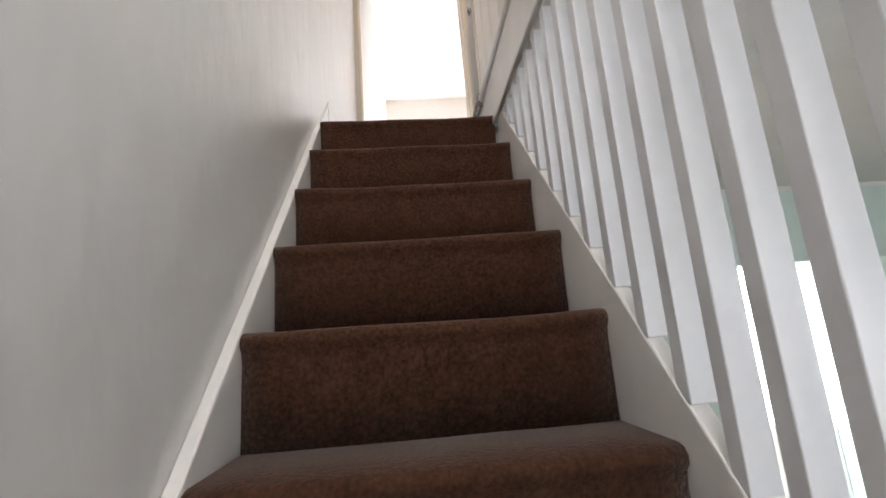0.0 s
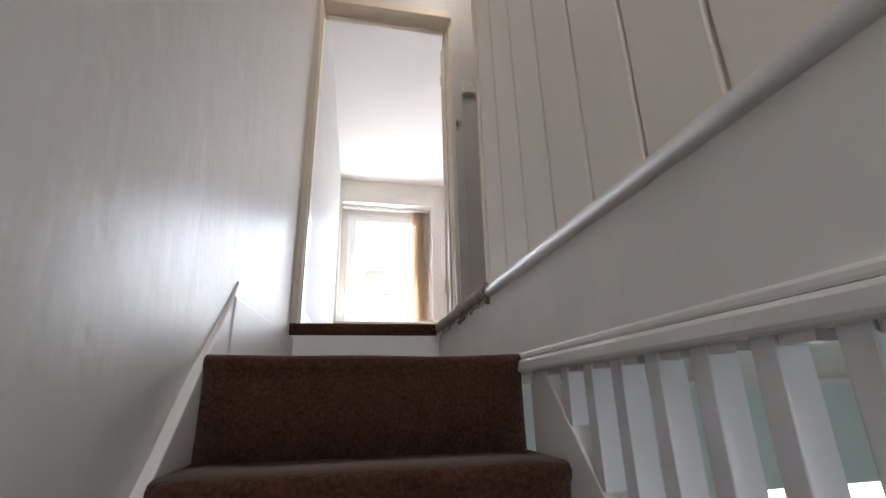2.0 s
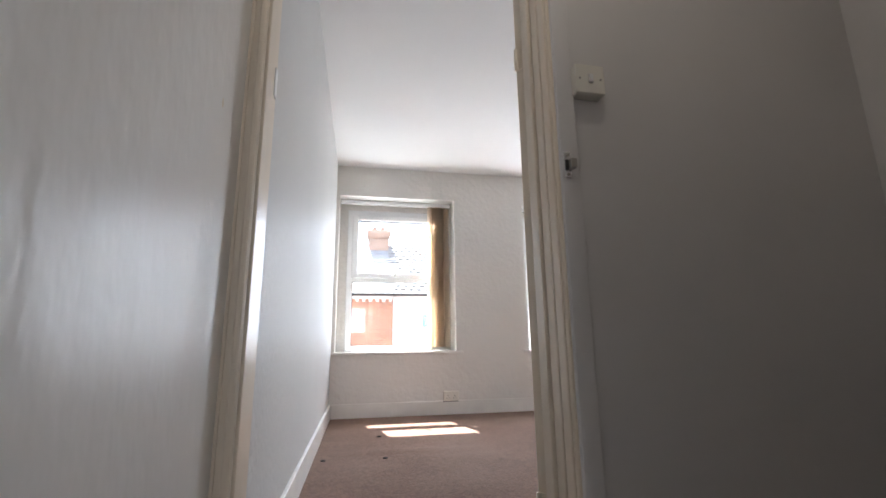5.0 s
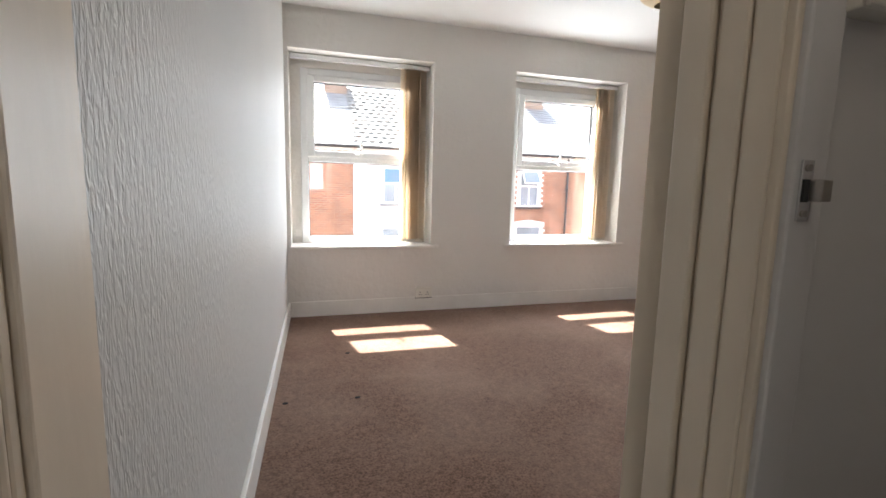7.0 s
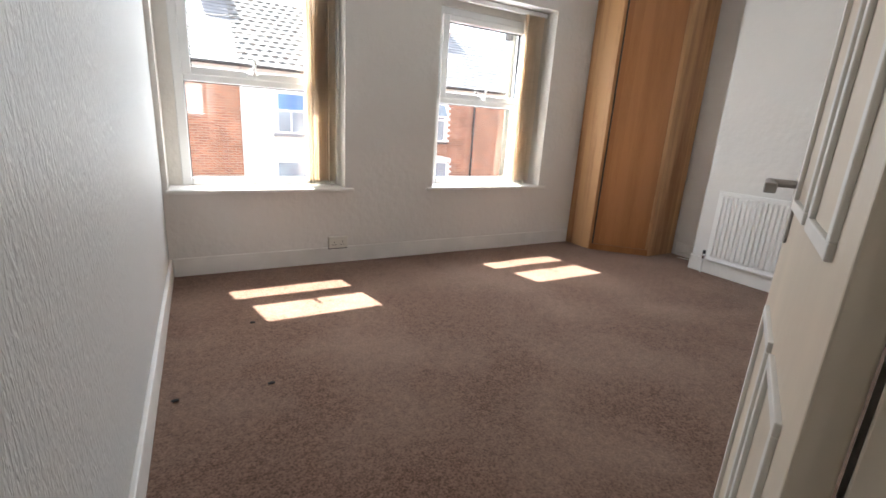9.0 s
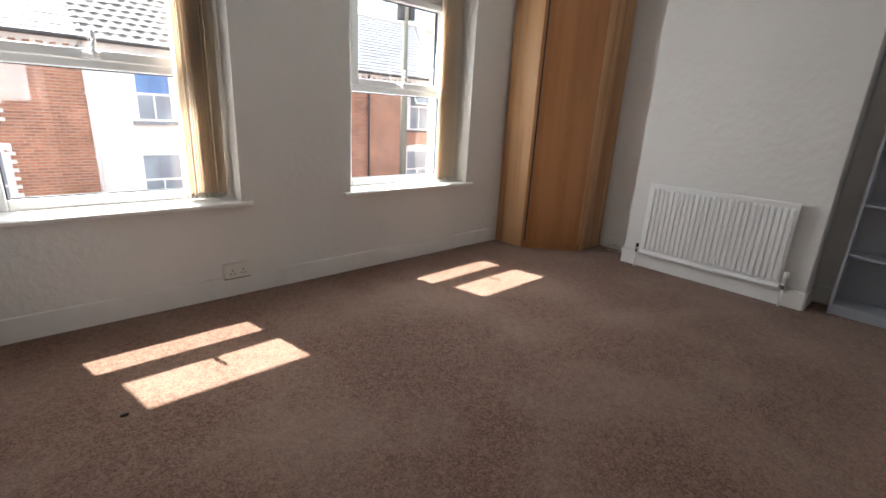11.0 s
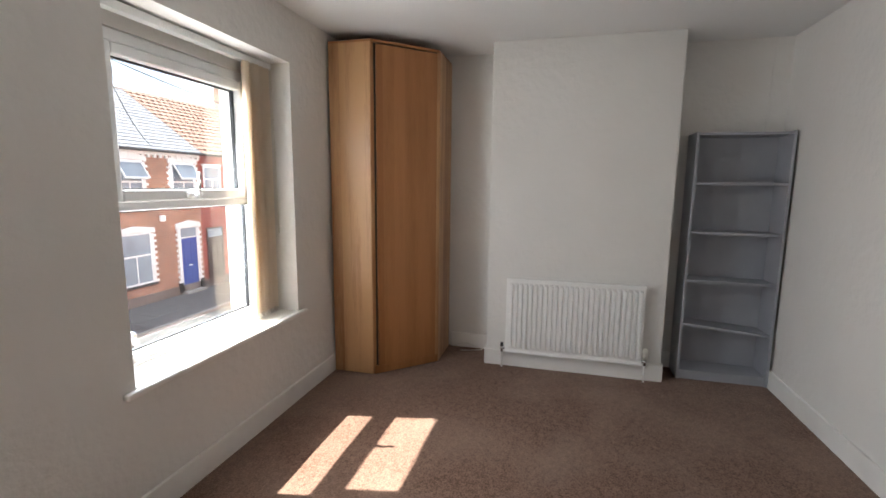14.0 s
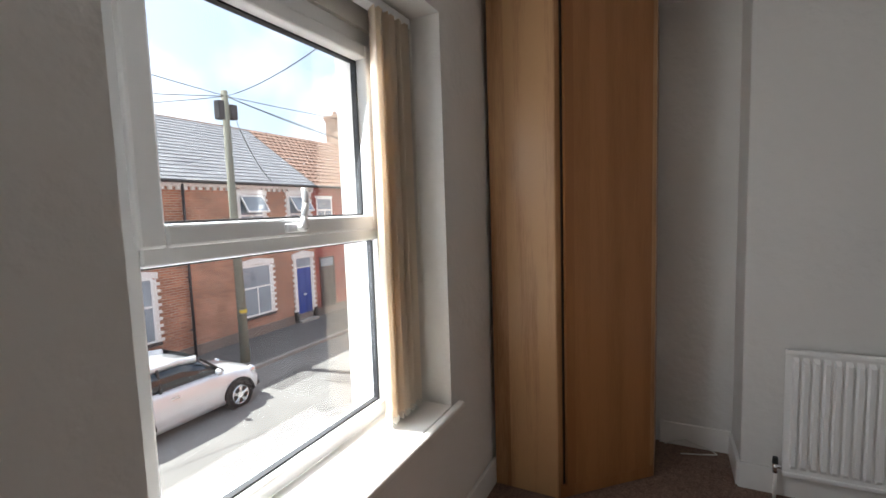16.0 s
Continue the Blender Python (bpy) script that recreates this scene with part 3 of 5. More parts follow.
# ---- wardrobe ----
def corner_wardrobe():
    w = thing("corner_wardrobe", "tall birch-effect corner wardrobe with a diagonal door", "wardrobe")
    ht = 2.42
    fl, fr = (3.637, 3.145), (4.011, 2.750)
    g = YW - 0.022
    body = [("side_panel", M["birch"], [(3.637, g), (3.637, 3.165), (3.660, 3.142), (3.660, g)]),
            ("side_panel", M["birch"], [(4.02, 2.752), (4.40, 2.752), (4.40, 2.774), (3.998, 2.774)])]
    for nm, mt, pts in body:
        b = bmesh.new()
        prism(b, pts, "z", 0.0, ht, bevel=0.0015)
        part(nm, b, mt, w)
    five = [(3.662, g), (3.662, 3.16), (4.015, 2.778), (4.40, 2.778), (4.40, g)]
    for z0, z1, nm in ((ht - 0.002, ht + 0.016, "top_board"), (0.06, 0.08, "bottom_board")):
        b = bmesh.new()
        prism(b, [(3.640, g), (3.640, 3.150), (4.008, 2.756), (4.40, 2.756), (4.40, g)] if nm == "top_board" else five, "z", z0, z1)
        part(nm, b, M["birch_door"], w)
    a, b2 = Vector((*fl, 0)), Vector((*fr, 0))
    u = (b2 - a).normalized()
    nrm = Vector((u.y, -u.x, 0))
    if nrm.x > 0:
        nrm = -nrm
    def slab(nm, s0, s1, z0, z1, off, th, mt, label=""):
        b = bmesh.new()
        p = [a + u * s0 + nrm * off, a + u * s1 + nrm * off, a + u * s1 + nrm * (off - th), a + u * s0 + nrm * (off - th)]
        prism(b, [(q.x, q.y) for q in p], "z", z0, z1, bevel=0.0015)
        return part(nm, b, mt, w, label)
    L = (b2 - a).length
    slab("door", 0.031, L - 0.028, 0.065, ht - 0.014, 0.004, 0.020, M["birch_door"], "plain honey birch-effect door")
    slab("plinth", 0.0, L, 0.0, 0.060, -0.006, 0.02, M["birch_door"])
    # black slab stands in for shade in the gap behind the door edge
    slab("gap_shade", 0.003, L - 0.003, 0.06, ht - 0.004, -0.020, 0.006, M["black"], "black slab standing in for shade in the gap behind the door")
    return w


corner_wardrobe()


# ---- radiator ----
def radiator():
    r = thing("radiator", "white enamel panel radiator with vertical flutes under the plain wall", "radiator")
    y0, y1, z0, z1 = 1.198, 2.208, 0.125, 0.725
    xf, xb = 4.046, 4.062
    n = 26
    step = (y1 - y0 - 0.03) / n
    prof = [(y0, 0.0)]
    for i in range(n):
        s = y0 + 0.015 + i * step
        prof += [(s, 0.0), (s + step * 0.16, -0.013), (s + step * 0.60, -0.013), (s + step * 0.76, 0.0)]
    prof.append((y1, 0.0))
    b = bmesh.new()
    zs = (z0, z0 + 0.035, z0 + 0.055, z1 - 0.05, z1 - 0.03, z1)
    rows = []
    for k, z in enumerate(zs):
        fl = 1.0 if k in (2, 3) else 0.0
        rows.append([b.verts.new((xf + 0.002 + d * fl, y, z)) for y, d in prof])
    for ra, rb in zip(rows, rows[1:]):
        for i in range(len(prof) - 1):
            b.faces.new((ra[i], ra[i + 1], rb[i + 1], rb[i]))
    bmesh.ops.recalc_face_normals(b, faces=b.faces)
    box(b, xf + 0.003, y0, z0, xb, y1, z1, bevel=0.004)
    part("front_panel", b, M["radiator"], r)
    bpart("top_edge", M["radiator"], r, xf - 0.006, y0 - 0.001, z1 - 0.022, xb + 0.004, y1 + 0.001, z1 + 0.004, bevel=0.006)
    bpart("bottom_edge", M["radiator"], r, xf - 0.004, y0, z0 - 0.003, xb + 0.003, y1, z0 + 0.018, bevel=0.006)
    for y in (y0 + 0.1, y1 - 0.1):
        bpart("bracket", M["dull_metal"], r, xb, y - 0.015, z0 + 0.05, XB + 0.001, y + 0.015, z1 - 0.06)
    for y, big in ((y1 + 0.025, False), (y0 - 0.025, True)):
        b = bmesh.new()
        yy = y1 if not big else y0
        tube(b, (4.058, yy, z0 + 0.03), (4.058, y, z0 + 0.03), 0.010)
        tube(b, (4.058, y, z0 + 0.0), (4.058, y, z0 + 0.045), 0.012)
        v = part("valve", b, M["chrome"], r, "chrome valve body", True)
        if big:
            b = bmesh.new()
            tube(b, (4.058, y, z0 + 0.045), (4.058, y, z0 + 0.125), 0.019, 0.016, 16)
            for i in range(8):
                a = i * math.pi / 4
                tube(b, (4.058 + 0.018 * math.cos(a), y + 0.018 * math.sin(a), z0 + 0.06), (4.058 + 0.015 * math.cos(a), y + 0.015 * math.sin(a), z0 + 0.12), 0.003, seg=6)
            part("thermostat_head", b, M["switch"], v, "white plastic thermostatic head", True)
        else:
            b = bmesh.new()
            tube(b, (4.058, y, z0 + 0.045), (4.058, y, z0 + 0.075), 0.013, 0.011, 12)
            part("valve_cap", b, M["black"], v, "dark plastic valve cap")
        b = bmesh.new()
        tube(b, (4.058, y, -0.005), (4.058, y, z0), 0.0075)
        part("feed_pipe", b, M["trim"], r, "white painted copper pipe", True)
    return r


radiator()


# ---- bookcase ----
def bookcase():
    k = thing("bookcase", "narrow grey painted bookcase with empty shelves, one tilted", "bookcase")
    y0, y1, x0, x1, ht, t = 0.311, 0.921, 4.188, 4.412, 1.829, 0.018
    bpart("side_panel", M["grey_shelf"], k, x0, y0, 0.0, x1, y0 + t, ht, bevel=0.0012)
    bpart("side_panel", M["grey_shelf"], k, x0, y1 - t, 0.0, x1, y1, ht, bevel=0.0012)
    bpart("back_panel", M["grey_shelf"], k, x1 - 0.006, y0 + t, 0.03, x1, y1 - t, ht - 0.01, bevel=0)
    bpart("top_board", M["grey_shelf"], k, x0 + 0.002, y0 + t, ht - t - 0.006, x1 - 0.006, y1 - t, ht - 0.006, bevel=0.001)
    bpart("plinth", M["grey_shelf"], k, x0 + 0.012, y0 + t, 0.0, x0 + 0.030, y1 - t, 0.055, bevel=0.001)
    bpart("bottom_shelf", M["grey_shelf"], k, x0 + 0.003, y0 + t, 0.055, x1 - 0.006, y1 - t, 0.073, bevel=0.001)
    for z, tilt, lean in ((0.425, 1.5, 4.8), (0.757, 0.6, 0.4), (1.115, 0.4, 0.4), (1.470, 0.2, 0.2)):
        b = bmesh.new()
        box(b, x0 + 0.006, y0 + t + 0.001, -t / 2, x1 - 0.008, y1 - t - 0.001, t / 2, bevel=0.0012)
        m = Matrix.Translation((x1, 0, z)) @ Matrix.Rotation(radians(tilt), 4, "Y") @ Matrix.Translation((0, y1, 0)) @ Matrix.Rotation(radians(lean), 4, "X") @ Matrix.Translation((0, -y1, 0)) @ Matrix.Translation((-x1, 0, 0))
        bmesh.ops.transform(b, matrix=m, verts=b.verts)
        part("shelf", b, M["grey_shelf"], k)
    return k


bookcase()


# ---- small fittings ----
def double_socket():
    s = thing("double_socket", "white plastic double power socket above the skirting board", "socket")
    x0, z0 = 1.068, 0.122
    bpart("back_box", M["switch"], s, x0, YW - 0.030, z0, x0 + 0.150, YW + 0.001, z0 + 0.09, bevel=0.003)
    f = bpart("face_plate", M["switch"], s, x0 - 0.001, YW - 0.040, z0 - 0.001, x0 + 0.151, YW - 0.030, z0 + 0.091, bevel=0.004)
    for cx in (x0 + 0.042, x0 + 0.108):
        for dx, dz, w, h in ((0, 0.016, 0.005, 0.010), (-0.011, -0.006, 0.009, 0.005), (0.011, -0.006, 0.009, 0.005)):
            bpart("pin_hole", M["black"], f, cx + dx - w / 2, YW - 0.0408, z0 + 0.035 + dz - h / 2, cx + dx + w / 2, YW - 0.0395, z0 + 0.035 + dz + h / 2, bevel=0)
        bpart("rocker", M["switch"], f, cx - 0.006, YW - 0.043, z0 + 0.066, cx + 0.006, YW - 0.040, z0 + 0.082, bevel=0.001)
    # shade under the box drawn as a thin black strip
    bpart("gap_shadow", M["black"], s, x0 - 0.004, YW - 0.036, z0 - 0.006, x0 + 0.15, YW - 0.02, z0 - 0.001, bevel=0, label="black strip standing in for shade below the socket box")
    return s


double_socket()


def light_switch():
    s = thing("light_switch", "aged cream single light switch on a surface box", "light switch")
    x0, z0 = 0.735, 1.300
    bpart("back_box", M["switch"], s, x0 + 0.002, -0.028, z0, x0 + 0.084, 0.012, z0 + 0.084, bevel=0.003)
    f = bpart("face_plate", M["switch"], s, x0, -0.036, z0 - 0.001, x0 + 0.086, -0.028, z0 + 0.085, bevel=0.004)
    bpart("rocker", M["upvc"], f, x0 + 0.037, -0.043, z0 + 0.030, x0 + 0.049, -0.036, z0 + 0.054, bevel=0.001)
    for dx in (0.013, 0.073):
        b = bmesh.new()
        tube(b, (x0 + dx, -0.0375, z0 + 0.042), (x0 + dx, -0.0355, z0 + 0.042), 0.003, seg=10)
        part("screw", b, M["dull_metal"], f)
    return s


light_switch()


def latch_keep():
    s = thing("latch_keep", "small steel rim latch keep screwed to the landing wall", "latch keep")
    x, z = 0.698, 1.102
    bpart("plate", M["chrome"], s, x, -0.014, z - 0.035, x + 0.018, -0.0105, z + 0.035, bevel=0.001)
    bpart("box_staple", M["dull_metal"], s, x + 0.010, -0.030, z - 0.012, x + 0.027, -0.011, z + 0.013, bevel=0.002)
    bpart("opening", M["black"], s, x + 0.002, -0.0165, z - 0.013, x + 0.0098, -0.0142, z + 0.013, bevel=0)
    for dz in (-0.026, 0.026):
        b = bmesh.new()
        tube(b, (x + 0.009, -0.016, z + dz), (x + 0.009, -0.0135, z + dz), 0.004, seg=10)
        part("screw", b, M["dull_metal"], s)
    return s


latch_keep()

jamb_switch = thing("jamb_switch", "white plastic bolt plate on the door lining", "bolt plate")
bpart("plate", M["upvc"], jamb_switch, -0.0402, 0.085, 1.28, -0.0365, 0.110, 1.36, bevel=0.002)


def aerial_cable():
    b = bmesh.new()
    pts = [(4.385, 2.70, 0.004), (4.38, 2.66, 0.03), (4.395, 2.60, 0.045), (4.40, 2.53, 0.02), (4.39, 2.46, 0.006), (4.36, 2.44, 0.004), (4.33, 2.52, 0.004), (4.30, 2.62, 0.004)]
    for p, q in zip(pts, pts[1:]):
        tube(b, p, q, 0.0035, seg=8)
    return tagged(link("aerial_cable", b, M["cable"], True), "loose pale cable lying by the alcove skirting", "cable")


aerial_cable()
for x, y in ((0.39, 1.87), (0.03, 1.887), (0.39, 2.53)):
    b = bmesh.new()
    bmesh.ops.create_icosphere(b, subdivisions=1, radius=0.016)
    bmesh.ops.scale(b, vec=(1.1, 0.6, 0.35), verts=b.verts)
    bmesh.ops.translate(b, vec=(x, y, 0.002), verts=b.verts)
    tagged(link("carpet_fluff", b, M["tyre"]), "small dark tuft of fluff on the brown carpet", "fluff")

bm = bmesh.new()
tube(bm, (4.425, 0.42, 1.835), (4.425, 0.40, H), 0.004, seg=6)
tagged(link("wall_cable", bm, M["wall"]), "painted over cable running up the alcove wall", "cable", kind="structure")


def wall_chip(name, x, y, z, w, h, label):
    """A shallow uneven flake of missing paint on a wall that faces the stairs."""
    b = bmesh.new()
    rnd = random.Random(int(z * 100))
    mid = b.verts.new((x + 0.0015, y, z))
    ring = []
    for k in range(9):
        a = math.tau * k / 9
        r = rnd.uniform(0.6, 1.0)
        ring.append(b.verts.new((x, y + w * r * math.cos(a), z + h * r * math.sin(a))))
    for p, q in zip(ring, ring[1:] + ring[:1]):
        b.faces.new((mid, p, q))
    bmesh.ops.recalc_face_normals(b, faces=b.faces)
    return tagged(link(name, b, M["cream_trim"]), label, "paint chip", kind="structure")


wall_chip("paint_chip", -0.0878, -0.14, 1.122, 0.006, 0.014, "small flake of missing paint on the stair wall")


def pendant(x, y, zb):
    """A flared cream paper shade on a short flex."""
    p = thing("pendant_lamp", "cream paper lampshade hanging from the ceiling", "pendant lamp")
    b = bmesh.new()
    tube(b, (x, y, H - 0.03), (x, y, H), 0.045, 0.05, 20)
    part("ceiling_rose", b, M["upvc"], p, "white plastic ceiling rose", True)
    b = bmesh.new()
    tube(b, (x, y, zb + 0.16), (x, y, H - 0.03), 0.003, seg=6)
    part("flex", b, M["upvc"], p)
    b = bmesh.new()
    n, k = 28, 10
    rings = []
    for i in range(k + 1):
        a = math.pi * (0.12 + 0.76 * i / k)
        r, z = 0.17 * math.sin(a), zb + 0.13 - 0.13 * math.cos(a)
        rings.append([b.verts.new((x + r * math.cos(j * math.tau / n), y + r * math.sin(j * math.tau / n), z + (0.002 if i % 2 else 0))) for j in range(n)])
    for ra, rb in zip(rings, rings[1:]):
        for j in range(n):
            b.faces.new((ra[j], ra[(j + 1) % n], rb[(j + 1) % n], rb[j]))
    part("shade", b, M["shade"], p, "ribbed cream paper shade", True)
    return p


pendant(2.18, 1.92, 2.19)

# ---- staircase ----
SX0, SX1 = -0.148, 0.579
NY, NZ, GO, RI = -1.03, -0.223, 0.199, 0.2125


def nose_z(y):
    return NZ + (y - NY) * RI / GO


bm = bmesh.new()
prism(bm, [(-0.30, -4.2), (SX0, -4.2), (SX0, -1.1), (-0.079, 0.0), (-0.30, 0.0)], "z", GF, 2.6)
tagged(link("wall_stair_west", bm, M["gloss_wall"]), "glossy white painted stair wall with streaks", "wall", kind="structure")
solid("wall_stair_south", M["landing_wall"], [(-0.30, -4.4, GF, 4.70, -4.3, 2.6)], "painted wall at the foot of the stairs", "wall")
solid("ceiling_stairs", M["ceiling"], [(-0.30, -4.2, 2.42, 4.70, 0.0, 2.6)], "white ceiling over the stairs and landing", "ceiling")
solid("wall_landing_north", M["landing_wall"], [(0.70, 0.0, 0.0, 4.70, 0.012, 2.42), (-0.148, 0.0, 1.85, 0.70, 0.012, 2.42)], "grey-white painted landing wall beside the bedroom door", "wall")
solid("wall_landing_east", M["landing_wall"], [(1.75, -0.83, 0.0, 1.85, 0.0, 2.42)], "painted wall at the end of the landing", "wall")
solid("wall_landing_south", M["landing_wall"], [(0.62, -0.93, 0.0, 1.75, -0.83, 2.42)], "painted wall along the landing", "wall")
solid("floor_landing_slab", M["wall"], [(SX1 + 0.02, -4.2, -0.27, 4.70, 0.0, -0.012)], "upper floor structure beside the stairs", "floor")
bm = bmesh.new()
box(bm, SX1 + 0.02, -0.83, -0.012, 1.75, 0.0, 0.004)
tagged(link("floor_landing", bm, M["grey_carpet"]), "worn greyish carpet on the landing", "carpet", kind="structure")
skirting("trim", [(0.745, 0.0, 1.75, 0.0, 0, -1)], 0.15)


def carpeted_stairs():
    st = thing("staircase", "steep staircase carpeted in dark brown with white strings", "staircase")
    x0, x1 = SX0 + 0.026, SX1 - 0.003
    for i in range(1, 13):
        y, z = NY - GO * (i - 1), NZ - RI * (i - 1)
        b = bmesh.new()
        depth = GO if i > 1 else 1.0
        # rounded nosing with tread, swept across the width with a slight sag
        prof = [(y + depth + 0.02, z), (y + 0.022, z), (y + 0.008, z - 0.004), (y, z - 0.014), (y + 0.001, z - 0.026), (y + 0.010, z - 0.036), (y + 0.014, z - 0.06), (y + 0.014, z - RI - 0.01), (y + depth + 0.02, z - RI - 0.01)]
        n = 10
        cols = []
        for k in range(n + 1):
            u = k / n
            x = x0 + (x1 - x0) * u
            sag = 0.006 * noise.noise((x * 4, i * 3.7, 0)) - 0.004 * math.sin(math.pi * u)
            cols.append([b.verts.new((x, py + 0.004 * noise.noise((x * 6, i, 5)), pz + (sag if j < 6 else 0))) for j, (py, pz) in enumerate(prof)])
        for ca, cb in zip(cols, cols[1:]):
            for j in range(len(prof)):
                k2 = (j + 1) % len(prof)
                b.faces.new((ca[j], ca[k2], cb[k2], cb[j]))
        b.faces.new(cols[0])
        b.faces.new(cols[-1][::-1])
        bmesh.ops.recalc_face_normals(b, faces=b.faces)
        part("step", b, M["stair_carpet"], st, "dark brown carpeted step with rounded nosing", True)
    # strings
    yl = NY - GO * 11.6
    b = bmesh.new()
    prism(b, [(-0.80, nose_z(-0.80) - 0.03), (-0.85, -0.07), (yl, nose_z(yl) + 0.028), (yl, nose_z(yl) - 0.30), (-0.80, -0.45)], "x", SX0 + 0.001, SX0 + 0.025, bevel=0.004)
    part("wall_string", b, M["trim"], st, "white painted wall string")
    b = bmesh.new()
    prism(b, [(-1.06, -0.3), (-1.09, nose_z(-1.09) + 0.068), (yl, nose_z(yl) + 0.075), (yl, nose_z(yl) - 0.30), (-1.06, -0.55)], "x", SX1, SX1 + 0.032, bevel=0.004)
    part("outer_string", b, M["trim"], st, "white painted outer string")
    return st


carpeted_stairs()
bm = bmesh.new()
prism(bm, [(-0.15, -0.84), (-0.118, -0.84), (-0.063, -0.022), (-0.13, -0.02)], "z", -0.235, -0.06, bevel=0.003)
tagged(link("landing_skirting", bm, M["trim"]), "white painted skirting beside the top step", "skirting board", kind="structure")
solid("top_riser", M["trim"], [(SX0 + 0.02, -0.024, -0.235, SX1 - 0.002, -0.004, -0.05)], "bare cream painted top riser under the threshold", "riser")
bm = bmesh.new()
box(bm, SX0, -0.035, -0.052, SX1 + 0.01, 0.10, 0.004, bevel=0.018, seg=3)
tagged(link("threshold_carpet", bm, M["stair_carpet"], True), "dark brown carpet edge over the bedroom threshold", "carpet", kind="structure")


def frayed_edge():
    b = bmesh.new()
    n = 26
    rnd = random.Random(4)
    rings = []
    for k in range(n + 1):
        y = -0.80 + 0.77 * k / n
        j = rnd.uniform(-0.004, 0.004)
        pr = [(0.66, 0.006), (0.585, 0.010), (0.566, 0.004), (0.556, -0.014), (0.560, -0.036 + j * 2), (0.572, -0.052 + j * 3), (0.60, -0.05), (0.66, -0.02)]
        rings.append([b.verts.new((x + j + rnd.uniform(-0.002, 0.002), y, z + rnd.uniform(-0.003, 0.003))) for x, z in pr])
    for ra, rb in zip(rings, rings[1:]):
        for i in range(8):
            b.faces.new((ra[i], ra[(i + 1) % 8], rb[(i + 1) % 8], rb[i]))
    b.faces.new(rings[0])
    b.faces.new(rings[-1][::-1])
    bmesh.ops.recalc_face_normals(b, faces=b.faces)
    e = tagged(link("landing_carpet_edge", b, M["grey_carpet"], True), "frayed greyish carpet edge wrapped over the landing nosing", "carpet edge")
    t = bmesh.new()
    for k in range(60):
        y = rnd.uniform(-0.80, -0.04) if k % 2 else rnd.uniform(-0.16, -0.03)
        p = Vector((0.566, y, -0.045))
        q = p + Vector((rnd.uniform(-0.02, 0.005), rnd.uniform(-0.02, 0.02), rnd.uniform(-0.04, -0.008)))
        tube(t, p, q, 0.0011, 0.0006, 4)
    f = part("loose_threads", t, M["cable"], e, "pale frayed threads hanging from the edge")
    f["kind"] = "stuff"
    return e


frayed_edge()

# boarded partition, its nosing and the fascia under it
solid("landing_fascia", M["trim"], [(SX1, -3.30, -0.242, SX1 + 0.02, -0.0, -0.03)], "white painted fascia board at the edge of the landing floor, chipped", "fascia", bevel=0.004)
bm = bmesh.new()
tube(bm, (SX1 + 0.002, -4.1, -0.021), (SX1 + 0.002, -0.80, -0.021), 0.018, seg=14)
tagged(link("landing_nosing", bm, M["trim"], True), "rounded white painted nosing along the landing edge", "trim", kind="structure")
bm = bmesh.new()
box(bm, SX1 - 0.012, -1.902, -0.269, SX1 + 0.03, -1.0, -0.239, bevel=0.007)
box(bm, SX1 - 0.006, -1.902, -0.239, SX1 + 0.022, -1.0, -0.223, bevel=0.005)
tagged(link("fascia_moulding", bm, M["trim"]), "white moulding along the bottom of the landing fascia", "moulding", kind="structure")
partition = thing("boarded_partition", "cream painted tongue-and-groove boarded partition beside the stairs", "partition", kind="structure")
y = -0.81
for i in range(22):
    y0 = y - 0.150
    b = bmesh.new()
    box(b, SX1 + 0.002, y0 + 0.0035, -0.025, SX1 + 0.022, y - 0.0035, 2.42, bevel=0.004, seg=2)
    part("board", b, M["boards"], partition)
    y = y0
bpart("backing", M["boards"], partition, SX1 + 0.012, y, 0.0, SX1 + 0.03, -0.83, 2.42, bevel=0)
bpart("end_post", M["cream_trim"], partition, SX1 - 0.004, -0.812, 0.0, SX1 + 0.045, -0.785, 2.42, bevel=0.004, label="cream painted end post with cracked paint")

# balustrade
bal = thing("balustrade", "white painted balustrade of square spindles beside the stairs", "balustrade")
b = bmesh.new()
ry0, ry1 = -1.90, -3.25
prism(b, [(ry0, -0.224), (ry1, -0.224 + (ry1 - ry0) * 0.99), (ry1, -0.275 + (ry1 - ry0) * 0.99), (ry0, -0.275)], "x", SX1 - 0.012, SX1 + 0.055, bevel=0.008)
part("handrail", b, M["trim"], bal, "white painted sloping handrail")
y = -1.14
while y > -3.2:
    zb = nose_z(y) + 0.06
    zt = -0.260 if y > -1.93 else -0.262 + (y - ry0) * 0.99
    b = bmesh.new()
    box(b, SX1 + 0.002, y - 0.015, zb, SX1 + 0.044, y + 0.015, zt, bevel=0.002)
    part("spindle", b, M["spindle"], bal)
    if y > -1.90:
        b = bmesh.new()
        box(b, SX1 + 0.004, y - 0.055, -0.280, SX1 + 0.030, y - 0.018, -0.268, bevel=0.001)
        part("infill_block", b, M["trim"], bal, "chipped white infill block between spindles")
    y -= 0.089

